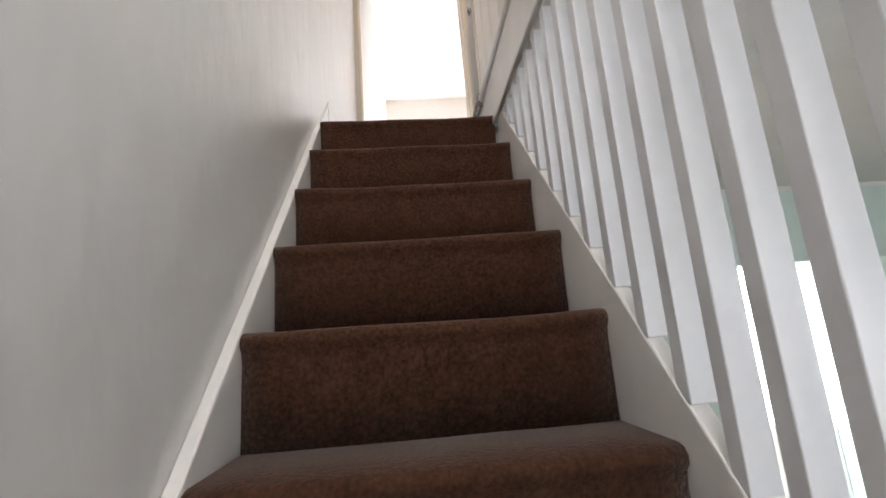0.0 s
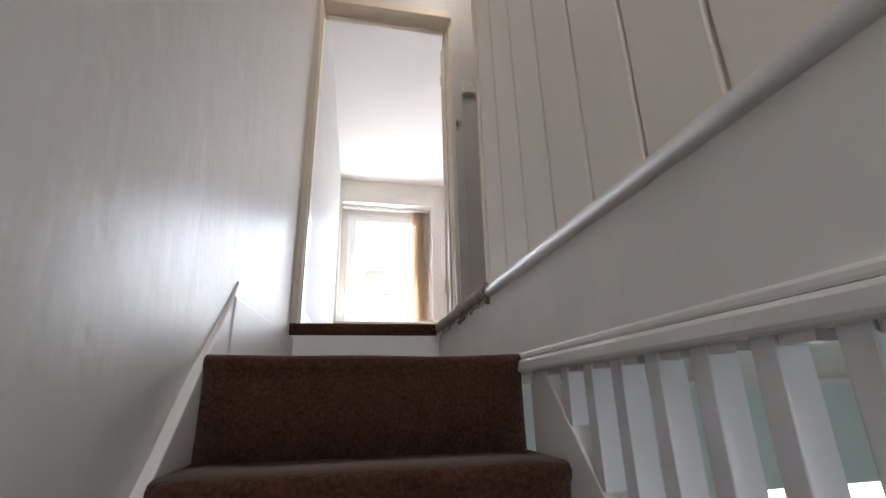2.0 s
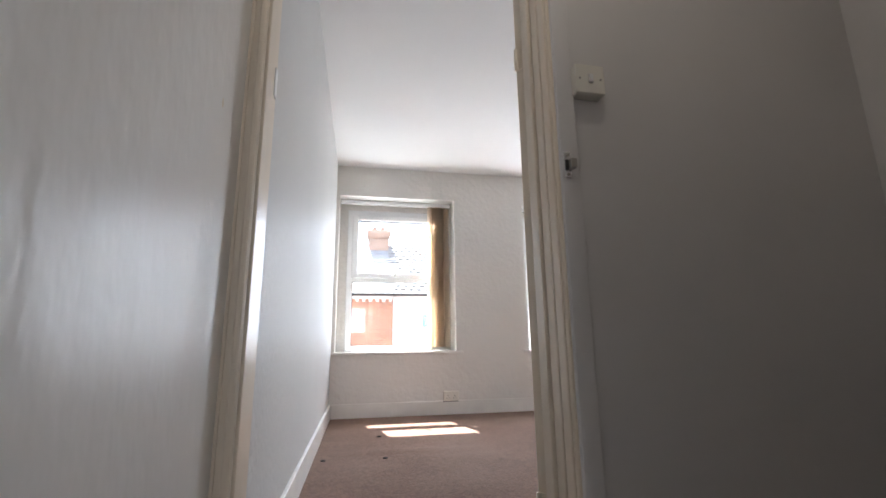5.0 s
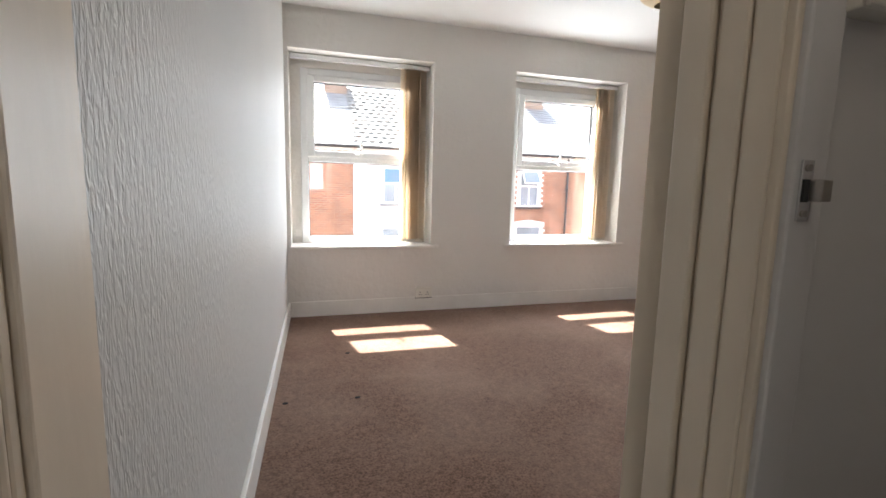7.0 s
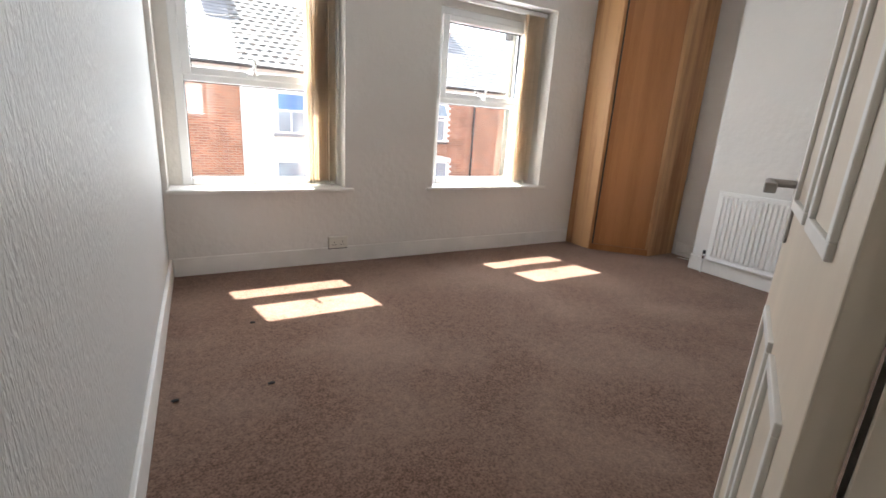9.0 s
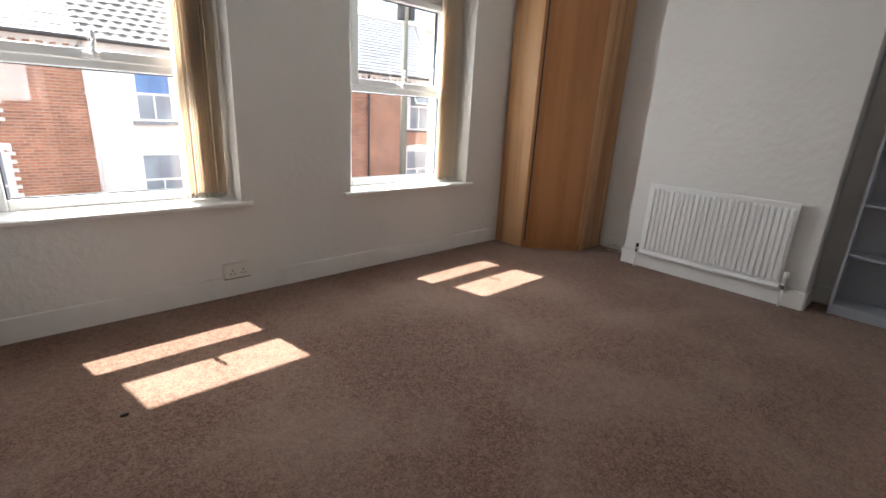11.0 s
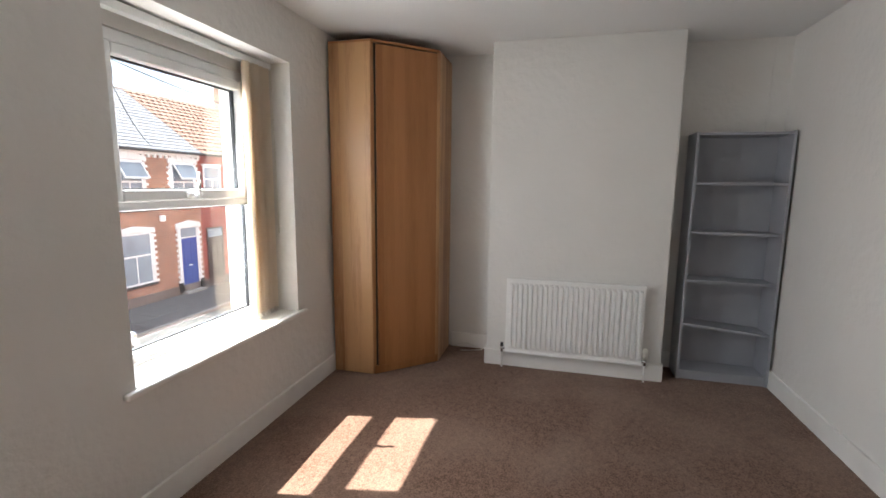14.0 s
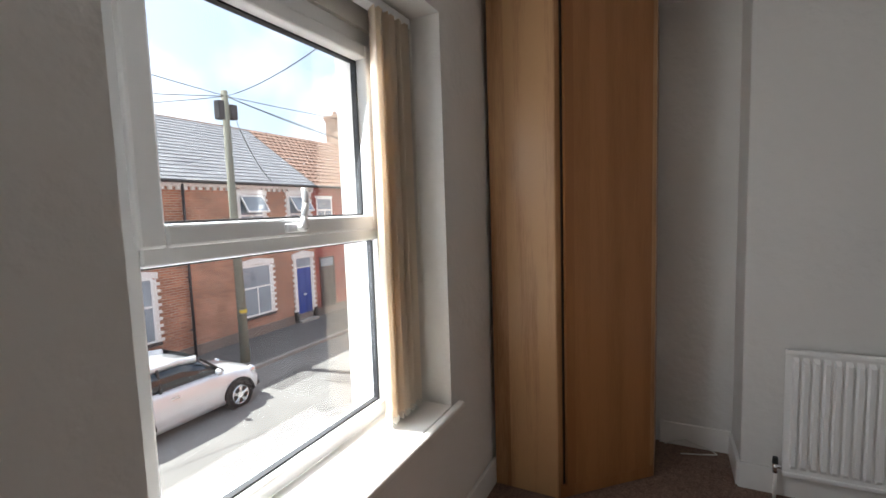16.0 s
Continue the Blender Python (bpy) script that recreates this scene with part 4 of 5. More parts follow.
# ---- ground floor seen through the balustrade ----
wall_with_holes("wall_ground_middle", M["mint"], SX1 + 0.03, 4.70, 0.0, 0.20, GF, -0.30, [(2.06, 3.31, GF, -0.78)], "pale mint painted wall with an open doorway to the front room")
solid("ceiling_ground", M["ceiling"], [(SX1 + 0.03, 0.2, -0.34, 4.70, YW, -0.30), (-0.30, 0.0, -0.34, SX1 + 0.03, YW, -0.30)], "white ground floor ceiling", "ceiling")
solid("floor_ground", M["stair_carpet"], [(-0.30, -4.4, GF - 0.1, 4.90, 3.8, GF)], "dark carpet on the ground floor", "floor")
solid("wall_ground_east", M["mint"], [(4.70, -4.4, GF, 4.9, 3.8, 2.9)], "pale painted side wall of the house", "wall")
solid("wall_ground_west", M["wall"], [(-0.32, 0.0, GF, -0.30, 3.8, -0.3)], "side wall of the front room", "wall")
cab = thing("white_cabinet", "low white cabinet standing in the front room", "cabinet")
bpart("body", M["upvc"], cab, 3.1, 0.9, GF, 3.9, 1.3, GF + 0.75, bevel=0.004)
bpart("door", M["upvc"], cab, 3.12, 0.882, GF + 0.05, 3.49, 0.899, GF + 0.72, bevel=0.003)
bpart("door", M["upvc"], cab, 3.51, 0.882, GF + 0.05, 3.88, 0.899, GF + 0.72, bevel=0.003)


# unseen bulb fitting, added to go with the landing's fill lamp
def added_landing_pendant(x, y):
    p = thing("added_landing_lamp", "unseen plain bulb pendant added on the landing ceiling for warm fill light", "pendant lamp")
    b = bmesh.new()
    tube(b, (x, y, 2.39), (x, y, 2.42), 0.045, 0.05, 20)
    part("ceiling_rose", b, M["upvc"], p, "white plastic ceiling rose", True)
    b = bmesh.new()
    tube(b, (x, y, 2.27), (x, y, 2.39), 0.003, seg=6)
    part("flex", b, M["upvc"], p)
    b = bmesh.new()
    tube(b, (x, y, 2.22), (x, y, 2.27), 0.02, 0.014, 14)
    part("lamp_holder", b, M["upvc"], p)
    b = bmesh.new()
    bmesh.ops.create_uvsphere(b, u_segments=16, v_segments=10, radius=0.03)
    bmesh.ops.translate(b, vec=(x, y, 2.19), verts=b.verts)
    part("bulb", b, M["shade"], p, "pearl glass bulb", True)


added_landing_pendant(0.62, -0.42)

# ---- street ----
FY = 15.56            # far terrace front
ROAD, PAVE = -2.90, -2.80
bm = bmesh.new()
bmesh.ops.create_grid(bm, x_segments=2, y_segments=2, size=400)
bmesh.ops.translate(bm, vec=(0, 0, ROAD - 0.012), verts=bm.verts)
tagged(link("ground", bm, M["asphalt"]), "grey ground running to the horizon", "ground", kind="structure")
solid("road", M["asphalt"], [(-60, 5.09, ROAD - 0.01, 80, 13.0, ROAD)], "worn grey asphalt street", "road")
bm = bmesh.new()
for x0, y0, x1, y1 in ((9.3, 11.2, 10.9, 11.9), (10.2, 9.3, 13.0, 10.6)):
    box(bm, x0, y0, ROAD, x1, y1, ROAD + 0.005)
tagged(link("road_patch", bm, M["paving"]), "darker square patch repaired in the road", "road patch", kind="structure")
for nm, y0, y1 in (("pavement_far", 13.14, FY), ("pavement_near", 3.92, 4.95)):
    root = thing(nm, "grey slab pavement in front of the terrace", "pavement", kind="structure")
    bpart("bed", M["paving"], root, -60, y0, ROAD - 0.01, 80, y1, PAVE - 0.006, bevel=0)
    if nm == "pavement_far":
        rnd = random.Random(2)
        me = None
        for i in range(36):
            for j in range(3):
                b = None
                if me is None:
                    b = bmesh.new()
                    box(b, -0.375, -0.38, -0.02, 0.375, 0.38, 0, bevel=0.006, seg=1)
                    o = part("slab", b, M["paving"], root)
                    me = o.data
                else:
                    o = new("slab", me)
                    o.parent = root
                o.location = (1.0 + i * 0.76 + (0.38 if j % 2 else 0), y0 + 0.40 + j * 0.78, PAVE + rnd.uniform(-0.004, 0.002))
me = None
for nm, y0 in (("kerb_far", 13.0), ("kerb_near", 4.95)):
    root = thing(nm, "row of weathered stone kerb blocks", "kerb", kind="structure")
    for i in range(40):
        if me is None:
            b = bmesh.new()
            box(b, 0, 0, ROAD - 0.01, 0.905, 0.14, PAVE, bevel=0.012)
            o = part("kerb_stone", b, M["kerb"], root)
            me = o.data
        else:
            o = new("kerb_stone", me)
            o.parent = root
        o.location = (-6 + i * 0.915, y0, 0)


def roof(parent, x0, x1, eave_z, slate, tiles, depth=3.5, rise=2.45):
    """Pitched roof of overlapping courses, each course a thin wedge broken into uneven tiles."""
    n = 20 if slate else 15
    rnd = random.Random(int(x0 * 7) + 3)
    b = bmesh.new()
    d = Vector((0, depth + 0.25, rise + 0.17))
    base = Vector((0, FY - 0.25, eave_z - 0.05))
    up = Vector((0, -d.z, d.y)).normalized()
    tw = 0.30
    for i in range(n):
        p0 = base + d * (i / n)
        p1 = base + d * ((i + 1.12) / n)
        x = x0 - (tw / 2 if i % 2 else 0)
        while x < x1:
            a, c = max(x, x0) + 0.004, min(x + tw, x1) - 0.004
            if c - a > 0.02:
                lift = (0.020 if slate else 0.038) + rnd.uniform(0, 0.007)
                if slate:
                    q = [(p0, a, lift), (p0, c, lift), (p1, c, 0.004), (p1, a, 0.004)]
                    v = [b.verts.new((xx, *(pp + up * h)[1:])) for pp, xx, h in q]
                    w = [b.verts.new((xx, *(pp + up * (h - lift * 0.9 if k < 2 else h - 0.002))[1:])) for k, (pp, xx, h) in enumerate(q)]
                    b.faces.new(v)
                    b.faces.new((v[0], w[0], w[1], v[1]))
                else:
                    # rolled tile: pan and roll
                    us = (0, 0.25, 0.5, 0.75, 1.0)
                    hs = (0.0, 0.0, 0.012, 0.026, 0.006)
                    v0 = [b.verts.new((a + (c - a) * s, *(p0 + up * (lift + h))[1:])) for s, h in zip(us, hs)]
                    v1 = [b.verts.new((a + (c - a) * s, *(p1 + up * (0.004 + h))[1:])) for s, h in zip(us, hs)]
                    w0 = [b.verts.new((a + (c - a) * s, *(p0 + up * 0.002)[1:])) for s in us]
                    for k in range(4):
                        b.faces.new((v0[k], v0[k + 1], v1[k + 1], v1[k]))
                        b.faces.new((w0[k], w0[k + 1], v0[k + 1], v0[k]))
            x += tw
    mt = M["slate"] if slate else tiles
    o = part("roof", b, mt, parent, "grey slate roof in overlapping courses" if slate else "rolled tile roof in courses")
    o["kind"] = "stuff"
    b = bmesh.new()
    ez = eave_z - 0.06
    prism(b, [(FY - 0.2, ez), (FY + depth, ez + rise + 0.04), (FY + 2 * depth, ez)], "x", x0, x1)
    part("roof_deck", b, mt, o)
    b = bmesh.new()
    x = x0
    while x < x1 - 0.05:
        tube(b, (x + 0.01, FY + depth, eave_z + rise + 0.03), (min(x + 0.44, x1), FY + depth, eave_z + rise + 0.03), 0.11, seg=10)
        x += 0.45
    part("ridge_tiles", b, M["tile"], o, "brown ridge tiles")
    b = bmesh.new()
    tube(b, (x0, FY - 0.29, eave_z - 0.06), (x1, FY - 0.29, eave_z - 0.06), 0.055, seg=10)
    part("gutter", b, M["pipe"], parent, "dark gutter along the eaves", True)


def facade_window(house, x0, x1, z0, z1, quoins, opened, curtain=None, arch=True):
    """A recessed white casement with surround, sill, lintel and, where the house has them, white quoin blocks."""
    w = new("window")
    w.parent = house
    y = FY - 0.01
    b = bmesh.new()
    t = 0.06
    mid = z0 + (z1 - z0) * 0.56
    for d in ((x0, z0, x0 + t, z1), (x1 - t, z0, x1, z1), (x0 + t, z0, x1 - t, z0 + t), (x0 + t, z1 - t, x1 - t, z1), (x0 + t, mid - t / 2, x1 - t, mid + t / 2), ((x0 + x1) / 2 - 0.02, z0 + t, (x0 + x1) / 2 + 0.02, mid - t / 2)):
        box(b, d[0], FY - 0.035, d[1], d[2], FY + 0.05, d[3])
    part("frame", b, M["upvc"], w)
    b = bmesh.new()
    box(b, x0 + t, FY - 0.016, z0 + t, x1 - t, FY - 0.002, mid - t / 2)
    part("pane", b, M["pane"], w)
    b = bmesh.new()
    box(b, x0 + t, FY - 0.016, mid + t / 2, x1 - t, FY - 0.002, z1 - t)
    part("pane", b, curtain or M["pane"], w)
    if opened:
        b = bmesh.new()
        h = z1 - t - mid
        fw = 0.045
        W = x1 - x0 - 2 * t
        for d in ((0, -h, fw, 0), (W - fw, -h, W, 0), (fw, -h, W - fw, -h + fw), (fw, -fw, W - fw, 0)):
            box(b, d[0], -0.03, d[1], d[2], 0.01, d[3])
        mm = Matrix.Translation((x0 + t, FY - 0.04, z1 - t)) @ Matrix.Rotation(radians(-33), 4, "X")
        bmesh.ops.transform(b, matrix=mm, verts=b.verts)
        sa = part("open_sash", b, M["upvc"], w, "white top-hung sash propped open")
        b = bmesh.new()
        box(b, fw, -0.016, -h + fw, W - fw, -0.006, -fw)
        bmesh.ops.transform(b, matrix=mm, verts=b.verts)
        part("sash_pane", b, M["pane"], w)
    b = bmesh.new()
    box(b, x0 - 0.10, FY - 0.10, z0 - 0.09, x1 + 0.10, FY + 0.02, z0, bevel=0.01)
    part("sill", b, M["pipe"] if quoins else M["slate"], w, "dark painted stone sill")
    if quoins:
        b = bmesh.new()
        # shallow arched lintel and plain side margins
        pts = [(x0 - 0.14, z1 - 0.05), (x0 - 0.14, z1 + 0.14), ((x0 + x1) / 2, z1 + 0.24), (x1 + 0.14, z1 + 0.14), (x1 + 0.14, z1 - 0.05), (x1 - 0.0, z1), ((x0 + x1) / 2, z1 + 0.02), (x0 + 0.0, z1)]
        prism(b, pts, "y", FY - 0.06, FY + 0.0)
        part("lintel", b, M["white_stone"], w, "white painted arched lintel")
        for sx, s in ((x0, -1), (x1, 1)):
            bq = bmesh.new()
            box(bq, min(sx, sx + s * 0.09), FY - 0.045, z0, max(sx, sx + s * 0.09), FY + 0.0, z1 - 0.05)
            part("margin", bq, M["white_stone"], w)
            z, k = z0, 0
            while z < z1 - 0.08:
                if k % 2 == 0:
                    bq = bmesh.new()
                    box(bq, min(sx + s * 0.085, sx + s * 0.19), FY - 0.05, z, max(sx + s * 0.085, sx + s * 0.19), FY + 0.0, z + 0.085, bevel=0.006, seg=1)
                    part("quoin", bq, M["white_stone"], w)
                z += 0.1
                k += 1
    elif arch:
        b = bmesh.new()
        box(b, x0 - 0.06, FY - 0.03, z1, x1 + 0.06, FY, z1 + 0.08, bevel=0.005)
        part("lintel", b, M["render"], w)
    return w


def front_door(house, x0, x1, z0, z1, mt, label, surround):
    d = new("front_door")
    d.parent = house
    fan = z1 - 0.38
    b = bmesh.new()
    box(b, x0, FY - 0.012, z0, x1, FY + 0.03, fan, bevel=0.006)
    for a, c in ((0.12, 0.42), (0.58, 0.88)):
        for lo, hi in ((0.08, 0.42), (0.5, 0.94)):
            W, Hh = x1 - x0, fan - z0
            box(b, x0 + W * a, FY - 0.026, z0 + Hh * lo, x0 + W * c, FY - 0.01, z0 + Hh * hi, bevel=0.008)
    part("leaf", b, mt, d, label)
    b = bmesh.new()
    box(b, x0, FY - 0.005, fan + 0.04, x1, FY + 0.01, z1)
    part("fanlight", b, M["pane"], d, "dark glazed fanlight")
    b = bmesh.new()
    for q in ((x0 - 0.06, z0, x0, z1 + 0.05), (x1, z0, x1 + 0.06, z1 + 0.05), (x0, z1, x1, z1 + 0.05), (x0, fan, x1, fan + 0.04)):
        box(b, q[0], FY - 0.03, q[1], q[2], FY + 0.03, q[3])
    part("frame", b, M["white_stone"] if surround else mt, d)
    b = bmesh.new()
    box(b, x0 - 0.1, FY - 0.28, PAVE - 0.02, x1 + 0.1, FY, z0, bevel=0.01)
    part("step", b, M["kerb"], d, "stone doorstep")
    if surround:
        b = bmesh.new()
        box(b, x0 + 0.3, FY - 0.03, z0 + 0.95, x1 - 0.3, FY - 0.022, z0 + 1.0)
        part("letter_plate", b, M["chrome"], d)
        b = bmesh.new()
        prism(b, [(x0 - 0.2, z1 - 0.02), (x0 - 0.2, z1 + 0.18), ((x0 + x1) / 2, z1 + 0.3), (x1 + 0.2, z1 + 0.18), (x1 + 0.2, z1 - 0.02), (x1, z1 + 0.05), (x0, z1 + 0.05)], "y", FY - 0.06, FY)
        part("lintel", b, M["white_stone"], d, "white painted arched lintel")
        for sx, s in ((x0 - 0.06, -1), (x1 + 0.06, 1)):
            bq = bmesh.new()
            box(bq, min(sx, sx + s * 0.08), FY - 0.045, z0 + 0.35, max(sx, sx + s * 0.08), FY, z1 - 0.02)
            part("margin", bq, M["white_stone"], d)
            z = z0 + 0.35
            while z < z1 - 0.1:
                bq = bmesh.new()
                box(bq, min(sx + s * 0.075, sx + s * 0.17), FY - 0.05, z, max(sx + s * 0.075, sx + s * 0.17), FY, z + 0.085, bevel=0.006, seg=1)
                part("quoin", bq, M["white_stone"], d)
                z += 0.2
            bq = bmesh.new()
            box(bq, min(sx - s * 0.0, sx + s * 0.17), FY - 0.07, z0 - 0.02, max(sx, sx + s * 0.17), FY, z0 + 0.35, bevel=0.006)
            part("plinth_block", bq, M["black"], d, "black painted plinth block")


def chimney(house, x0, x1, z0, z1):
    b = bmesh.new()
    cy = FY + 3.5
    box(b, x0, cy - 0.45, z0, x1, cy + 0.45, z1)
    box(b, x0 - 0.05, cy - 0.5, z1 - 0.30, x1 + 0.05, cy + 0.5, z1 - 0.20)
    box(b, x0 - 0.09, cy - 0.54, z1 - 0.20, x1 + 0.09, cy + 0.54, z1 - 0.06)
    part("chimney", b, M["old_brick"], house, "weathered brick chimney stack with corbelled top")
    for k in range(int((x1 - x0) / 0.14)):
        b = bmesh.new()
        box(b, x0 + 0.02 + k * 0.14, cy - 0.53, z1 - 0.38, x0 + 0.09 + k * 0.14, cy - 0.45, z1 - 0.30)
        part("chimney_dentil", b, M["old_brick"], house)
    for cx in (x0 + 0.25, x1 - 0.25):
        b = bmesh.new()
        tube(b, (cx, cy, z1 - 0.07), (cx, cy, z1 + 0.22), 0.12, 0.10, 14)
        part("chimney_pot", b, M["tile"], house, "clay chimney pot", True)


def house(x0, x1, wall, slate, windows, doors, label, dentils, chim=None, eave=2.55, tiles=M["tile"]):
    h = thing("terraced_house", label, "house", "terrace across the street", "", (0, 0, 0))
    b = bmesh.new()
    box(b, x0, FY, ROAD, x1, FY + 7.0, eave - 0.08)
    part("wall", b, wall, h)
    if wall is not M["render"]:
        b = bmesh.new()
        box(b, x0, FY - 0.03, PAVE - 0.02, x1, FY - 0.001, PAVE + 0.32)
        part("plinth", b, M["stone_plinth"], h, "dark rough stone plinth")
    if dentils:
        b = bmesh.new()
        box(b, x0, FY - 0.10, eave - 0.20, x1, FY - 0.0005, eave - 0.08)
        part("cornice", b, M["white_stone"], h, "white painted eaves course")
        x = x0 + 0.06
        while x < x1 - 0.1:
            b = bmesh.new()
            box(b, x, FY - 0.075, eave - 0.30, x + 0.11, FY - 0.0005, eave - 0.20)
            part("dentil", b, M["white_stone"], h)
            x += 0.24
    else:
        b = bmesh.new()
        box(b, x0, FY - 0.08, eave - 0.26, x1, FY - 0.0005, eave - 0.08)
        part("cornice", b, wall, h)
    for a in windows:
        facade_window(h, *a)
    for a in doors:
        front_door(h, *a)
    roof(h, x0, x1, eave, slate, tiles)
    if chim:
        chimney(h, *chim)
    return h


W, B = True, M["brick"]
house(-12, -4.6, B, True, [(-10.5, -9.4, -2.08, -0.25, W, False), (-10.5, -9.4, 0.5, 2.0, W, False), (-7.0, -6.0, 0.5, 2.0, W, False)], [(-7.0, -6.2, -2.72, -0.31, M["dark_door"], "dark brown front door", True)],
      "red brick terraced house with white quoins and slate roof", True)
house(-4.6, 1.62, B, True, [(-1.3, -0.1, -2.08, -0.15, W, False), (-1.2, -0.15, 0.5, 2.0, W, False), (-3.8, -2.8, 0.5, 2.0, W, False)], [(-3.8, -3.0, -2.72, -0.31, M["dark_door"], "dark brown front door", True)],
      "red brick terraced house with white quoins beside a rendered one", True, (0.80, 1.66, 4.6, 5.75))
house(1.62, 6.9, M["render"], False, [(2.65, 3.55, 0.58, 1.85, False, False, M["blue_curtain"]), (2.60, 3.62, -1.95, -0.28, False, False), (5.2, 6.1, 0.58, 1.85, False, False)], [(5.2, 6.05, -2.72, -0.5, M["dark_door"], "dark brown front door", False)],
      "pale rendered terraced house with grey tiled roof", False, tiles=M["grey_tile"])
house(6.9, 10.0, B, True, [(7.95, 8.78, 0.52, 1.95, W, True), (7.85, 8.95, -2.05, -0.22, W, False)], [],
      "red brick terraced house with white quoins and grey slate roof", True, (10.35 - 0.8, 10.9 - 0.45, 4.6, 5.7))
house(10.0, 15.45, B, True, [(11.95, 12.98, 0.5, 2.14, W, True), (14.15, 15.2, 0.5, 2.14, W, True), (11.86, 13.1, -2.08, -0.30, W, False)], [(14.36, 15.12, -2.72, -0.31, M["blue_door"], "blue painted panelled front door", True)],
      "red brick terraced house with white quoins and a blue front door", True)
house(15.45, 22.6, M["redpaint"], False, [(15.66, 16.6, 0.9, 2.06, False, False), (19.0, 20.0, 0.6, 2.0, False, False), (19.0, 20.2, -2.0, -0.3, False, False)], [(15.72, 16.5, -2.85, -0.45, M["dark_door"], "dark brown front door", False)],
      "dull red painted terraced house with brown tiled roof", False, (21.1, 22.3, 4.6, 6.7))
house(22.6, 30, B, True, [(24, 25.1, 0.5, 2.1, W, False), (24, 25.1, -2.08, -0.3, W, False), (27, 28, 0.5, 2.1, W, False)], [(27, 27.8, -2.8, -0.31, M["dark_door"], "dark brown front door", True)],
      "red brick terraced house further along the street", True)
house(30, 40, B, True, [(32, 33.1, 0.5, 2.1, W, False), (32, 33.1, -2.08, -0.3, W, False), (36, 37, 0.5, 2.1, W, False)], [(36, 36.8, -2.8, -0.31, M["dark_door"], "dark brown front door", True)],
      "red brick terraced house at the far end of the street", True)
for x, nm in ((1.66, "white"), (10.0, "black")):
    dp = thing("downpipe", "cast downpipe running from gutter to pavement" if nm == "black" else "pale downpipe at the joint between two houses", "downpipe", "downpipes")
    b = bmesh.new()
    tube(b, (x, FY - 0.09, PAVE), (x, FY - 0.09, 2.42), 0.04, seg=10)
    part("pipe", b, M["pipe"] if nm == "black" else M["white_stone"], dp, smooth=True)
    for z in (-2.0, -0.4, 1.2):
        b = bmesh.new()
        tube(b, (x, FY - 0.09, z), (x, FY - 0.09, z + 0.08), 0.052, seg=10)
        box(b, x - 0.07, FY - 0.05, z + 0.02, x + 0.07, FY, z + 0.06)
        part("bracket", b, M["pipe"] if nm == "black" else M["white_stone"], dp)
al = thing("alarm_box", "small white burglar alarm box on the brick front", "alarm box")
bpart("case", M["upvc"], al, 13.50, FY - 0.08, 0.02, 13.72, FY, 0.24, bevel=0.02)


def telegraph_pole():
    px, py = 10.25, 13.62
    p = thing("telegraph_pole", "weathered wooden telegraph pole with terminal boxes and cables", "telegraph pole")
    b = bmesh.new()
    tube(b, (px, py, PAVE - 0.01), (px - 0.06, py, 4.85), 0.135, 0.09, 16)
    part("pole", b, M["pole"], p, smooth=True)
    b = bmesh.new()
    tube(b, (px, py, -1.35), (px - 0.001, py, -1.25), 0.136, seg=16)
    part("band", b, mat("yellow_band", (0.6, 0.45, 0.05), 0.6), p, "small yellow marker band")
    for dx, z0, z1, w in ((-0.20, 4.05, 4.55, 0.09), (0.20, 4.1, 4.5, 0.10)):
        bpart("terminal_box", M["pipe"], p, px - 0.05 + dx - w, py - 0.12, z0, px - 0.05 + dx + w, py + 0.10, z1, bevel=0.02, label="dark cable terminal box")
    for z in (3.3, 3.6, 3.9):
        b = bmesh.new()
        tube(b, (px - 0.22, py, z), (px + 0.12, py, z), 0.012, seg=6)
        part("climbing_step", b, M["pipe"], p)
    top = Vector((px - 0.05, py - 0.05, 4.70))
    for e in ((-6, FY, 3.4), (0.5, FY, 3.3), (-9, FY - 3, 6.5), (24, FY, 4.6), (26, FY - 1, 4.2), (13.5, FY, 2.6), (6.0, 3.9, 4.6), (30, 12, 6.0)):
        e = Vector(e)
        b = bmesh.new()
        pts = [top.lerp(e, k / 12) - Vector((0, 0, 0.35 * 4 * (k / 12) * (1 - k / 12))) for k in range(13)]
        for s, t in zip(pts, pts[1:]):
            tube(b, s, t, 0.011, seg=5)
        part("cable", b, M["dark_cable"], p, "thin overhead telephone cable")


telegraph_pole()
ta = thing("tv_aerial", "thin metal television aerial on a roof mast", "aerial")
b = bmesh.new()
tube(b, (10.25, FY + 3.2, 5.2), (10.25, FY + 3.2, 7.6), 0.022, seg=8)
part("mast", b, M["dull_metal"], ta)
b = bmesh.new()
tube(b, (9.9, FY + 3.2, 7.1), (11.3, FY + 3.2, 6.7), 0.014, seg=6)
for k in range(7):
    x = 10.0 + k * 0.2
    tube(b, (x, FY + 2.95, 7.07 - k * 0.057), (x, FY + 3.45, 7.07 - k * 0.057), 0.007, seg=5)
part("antenna", b, M["dull_metal"], ta)


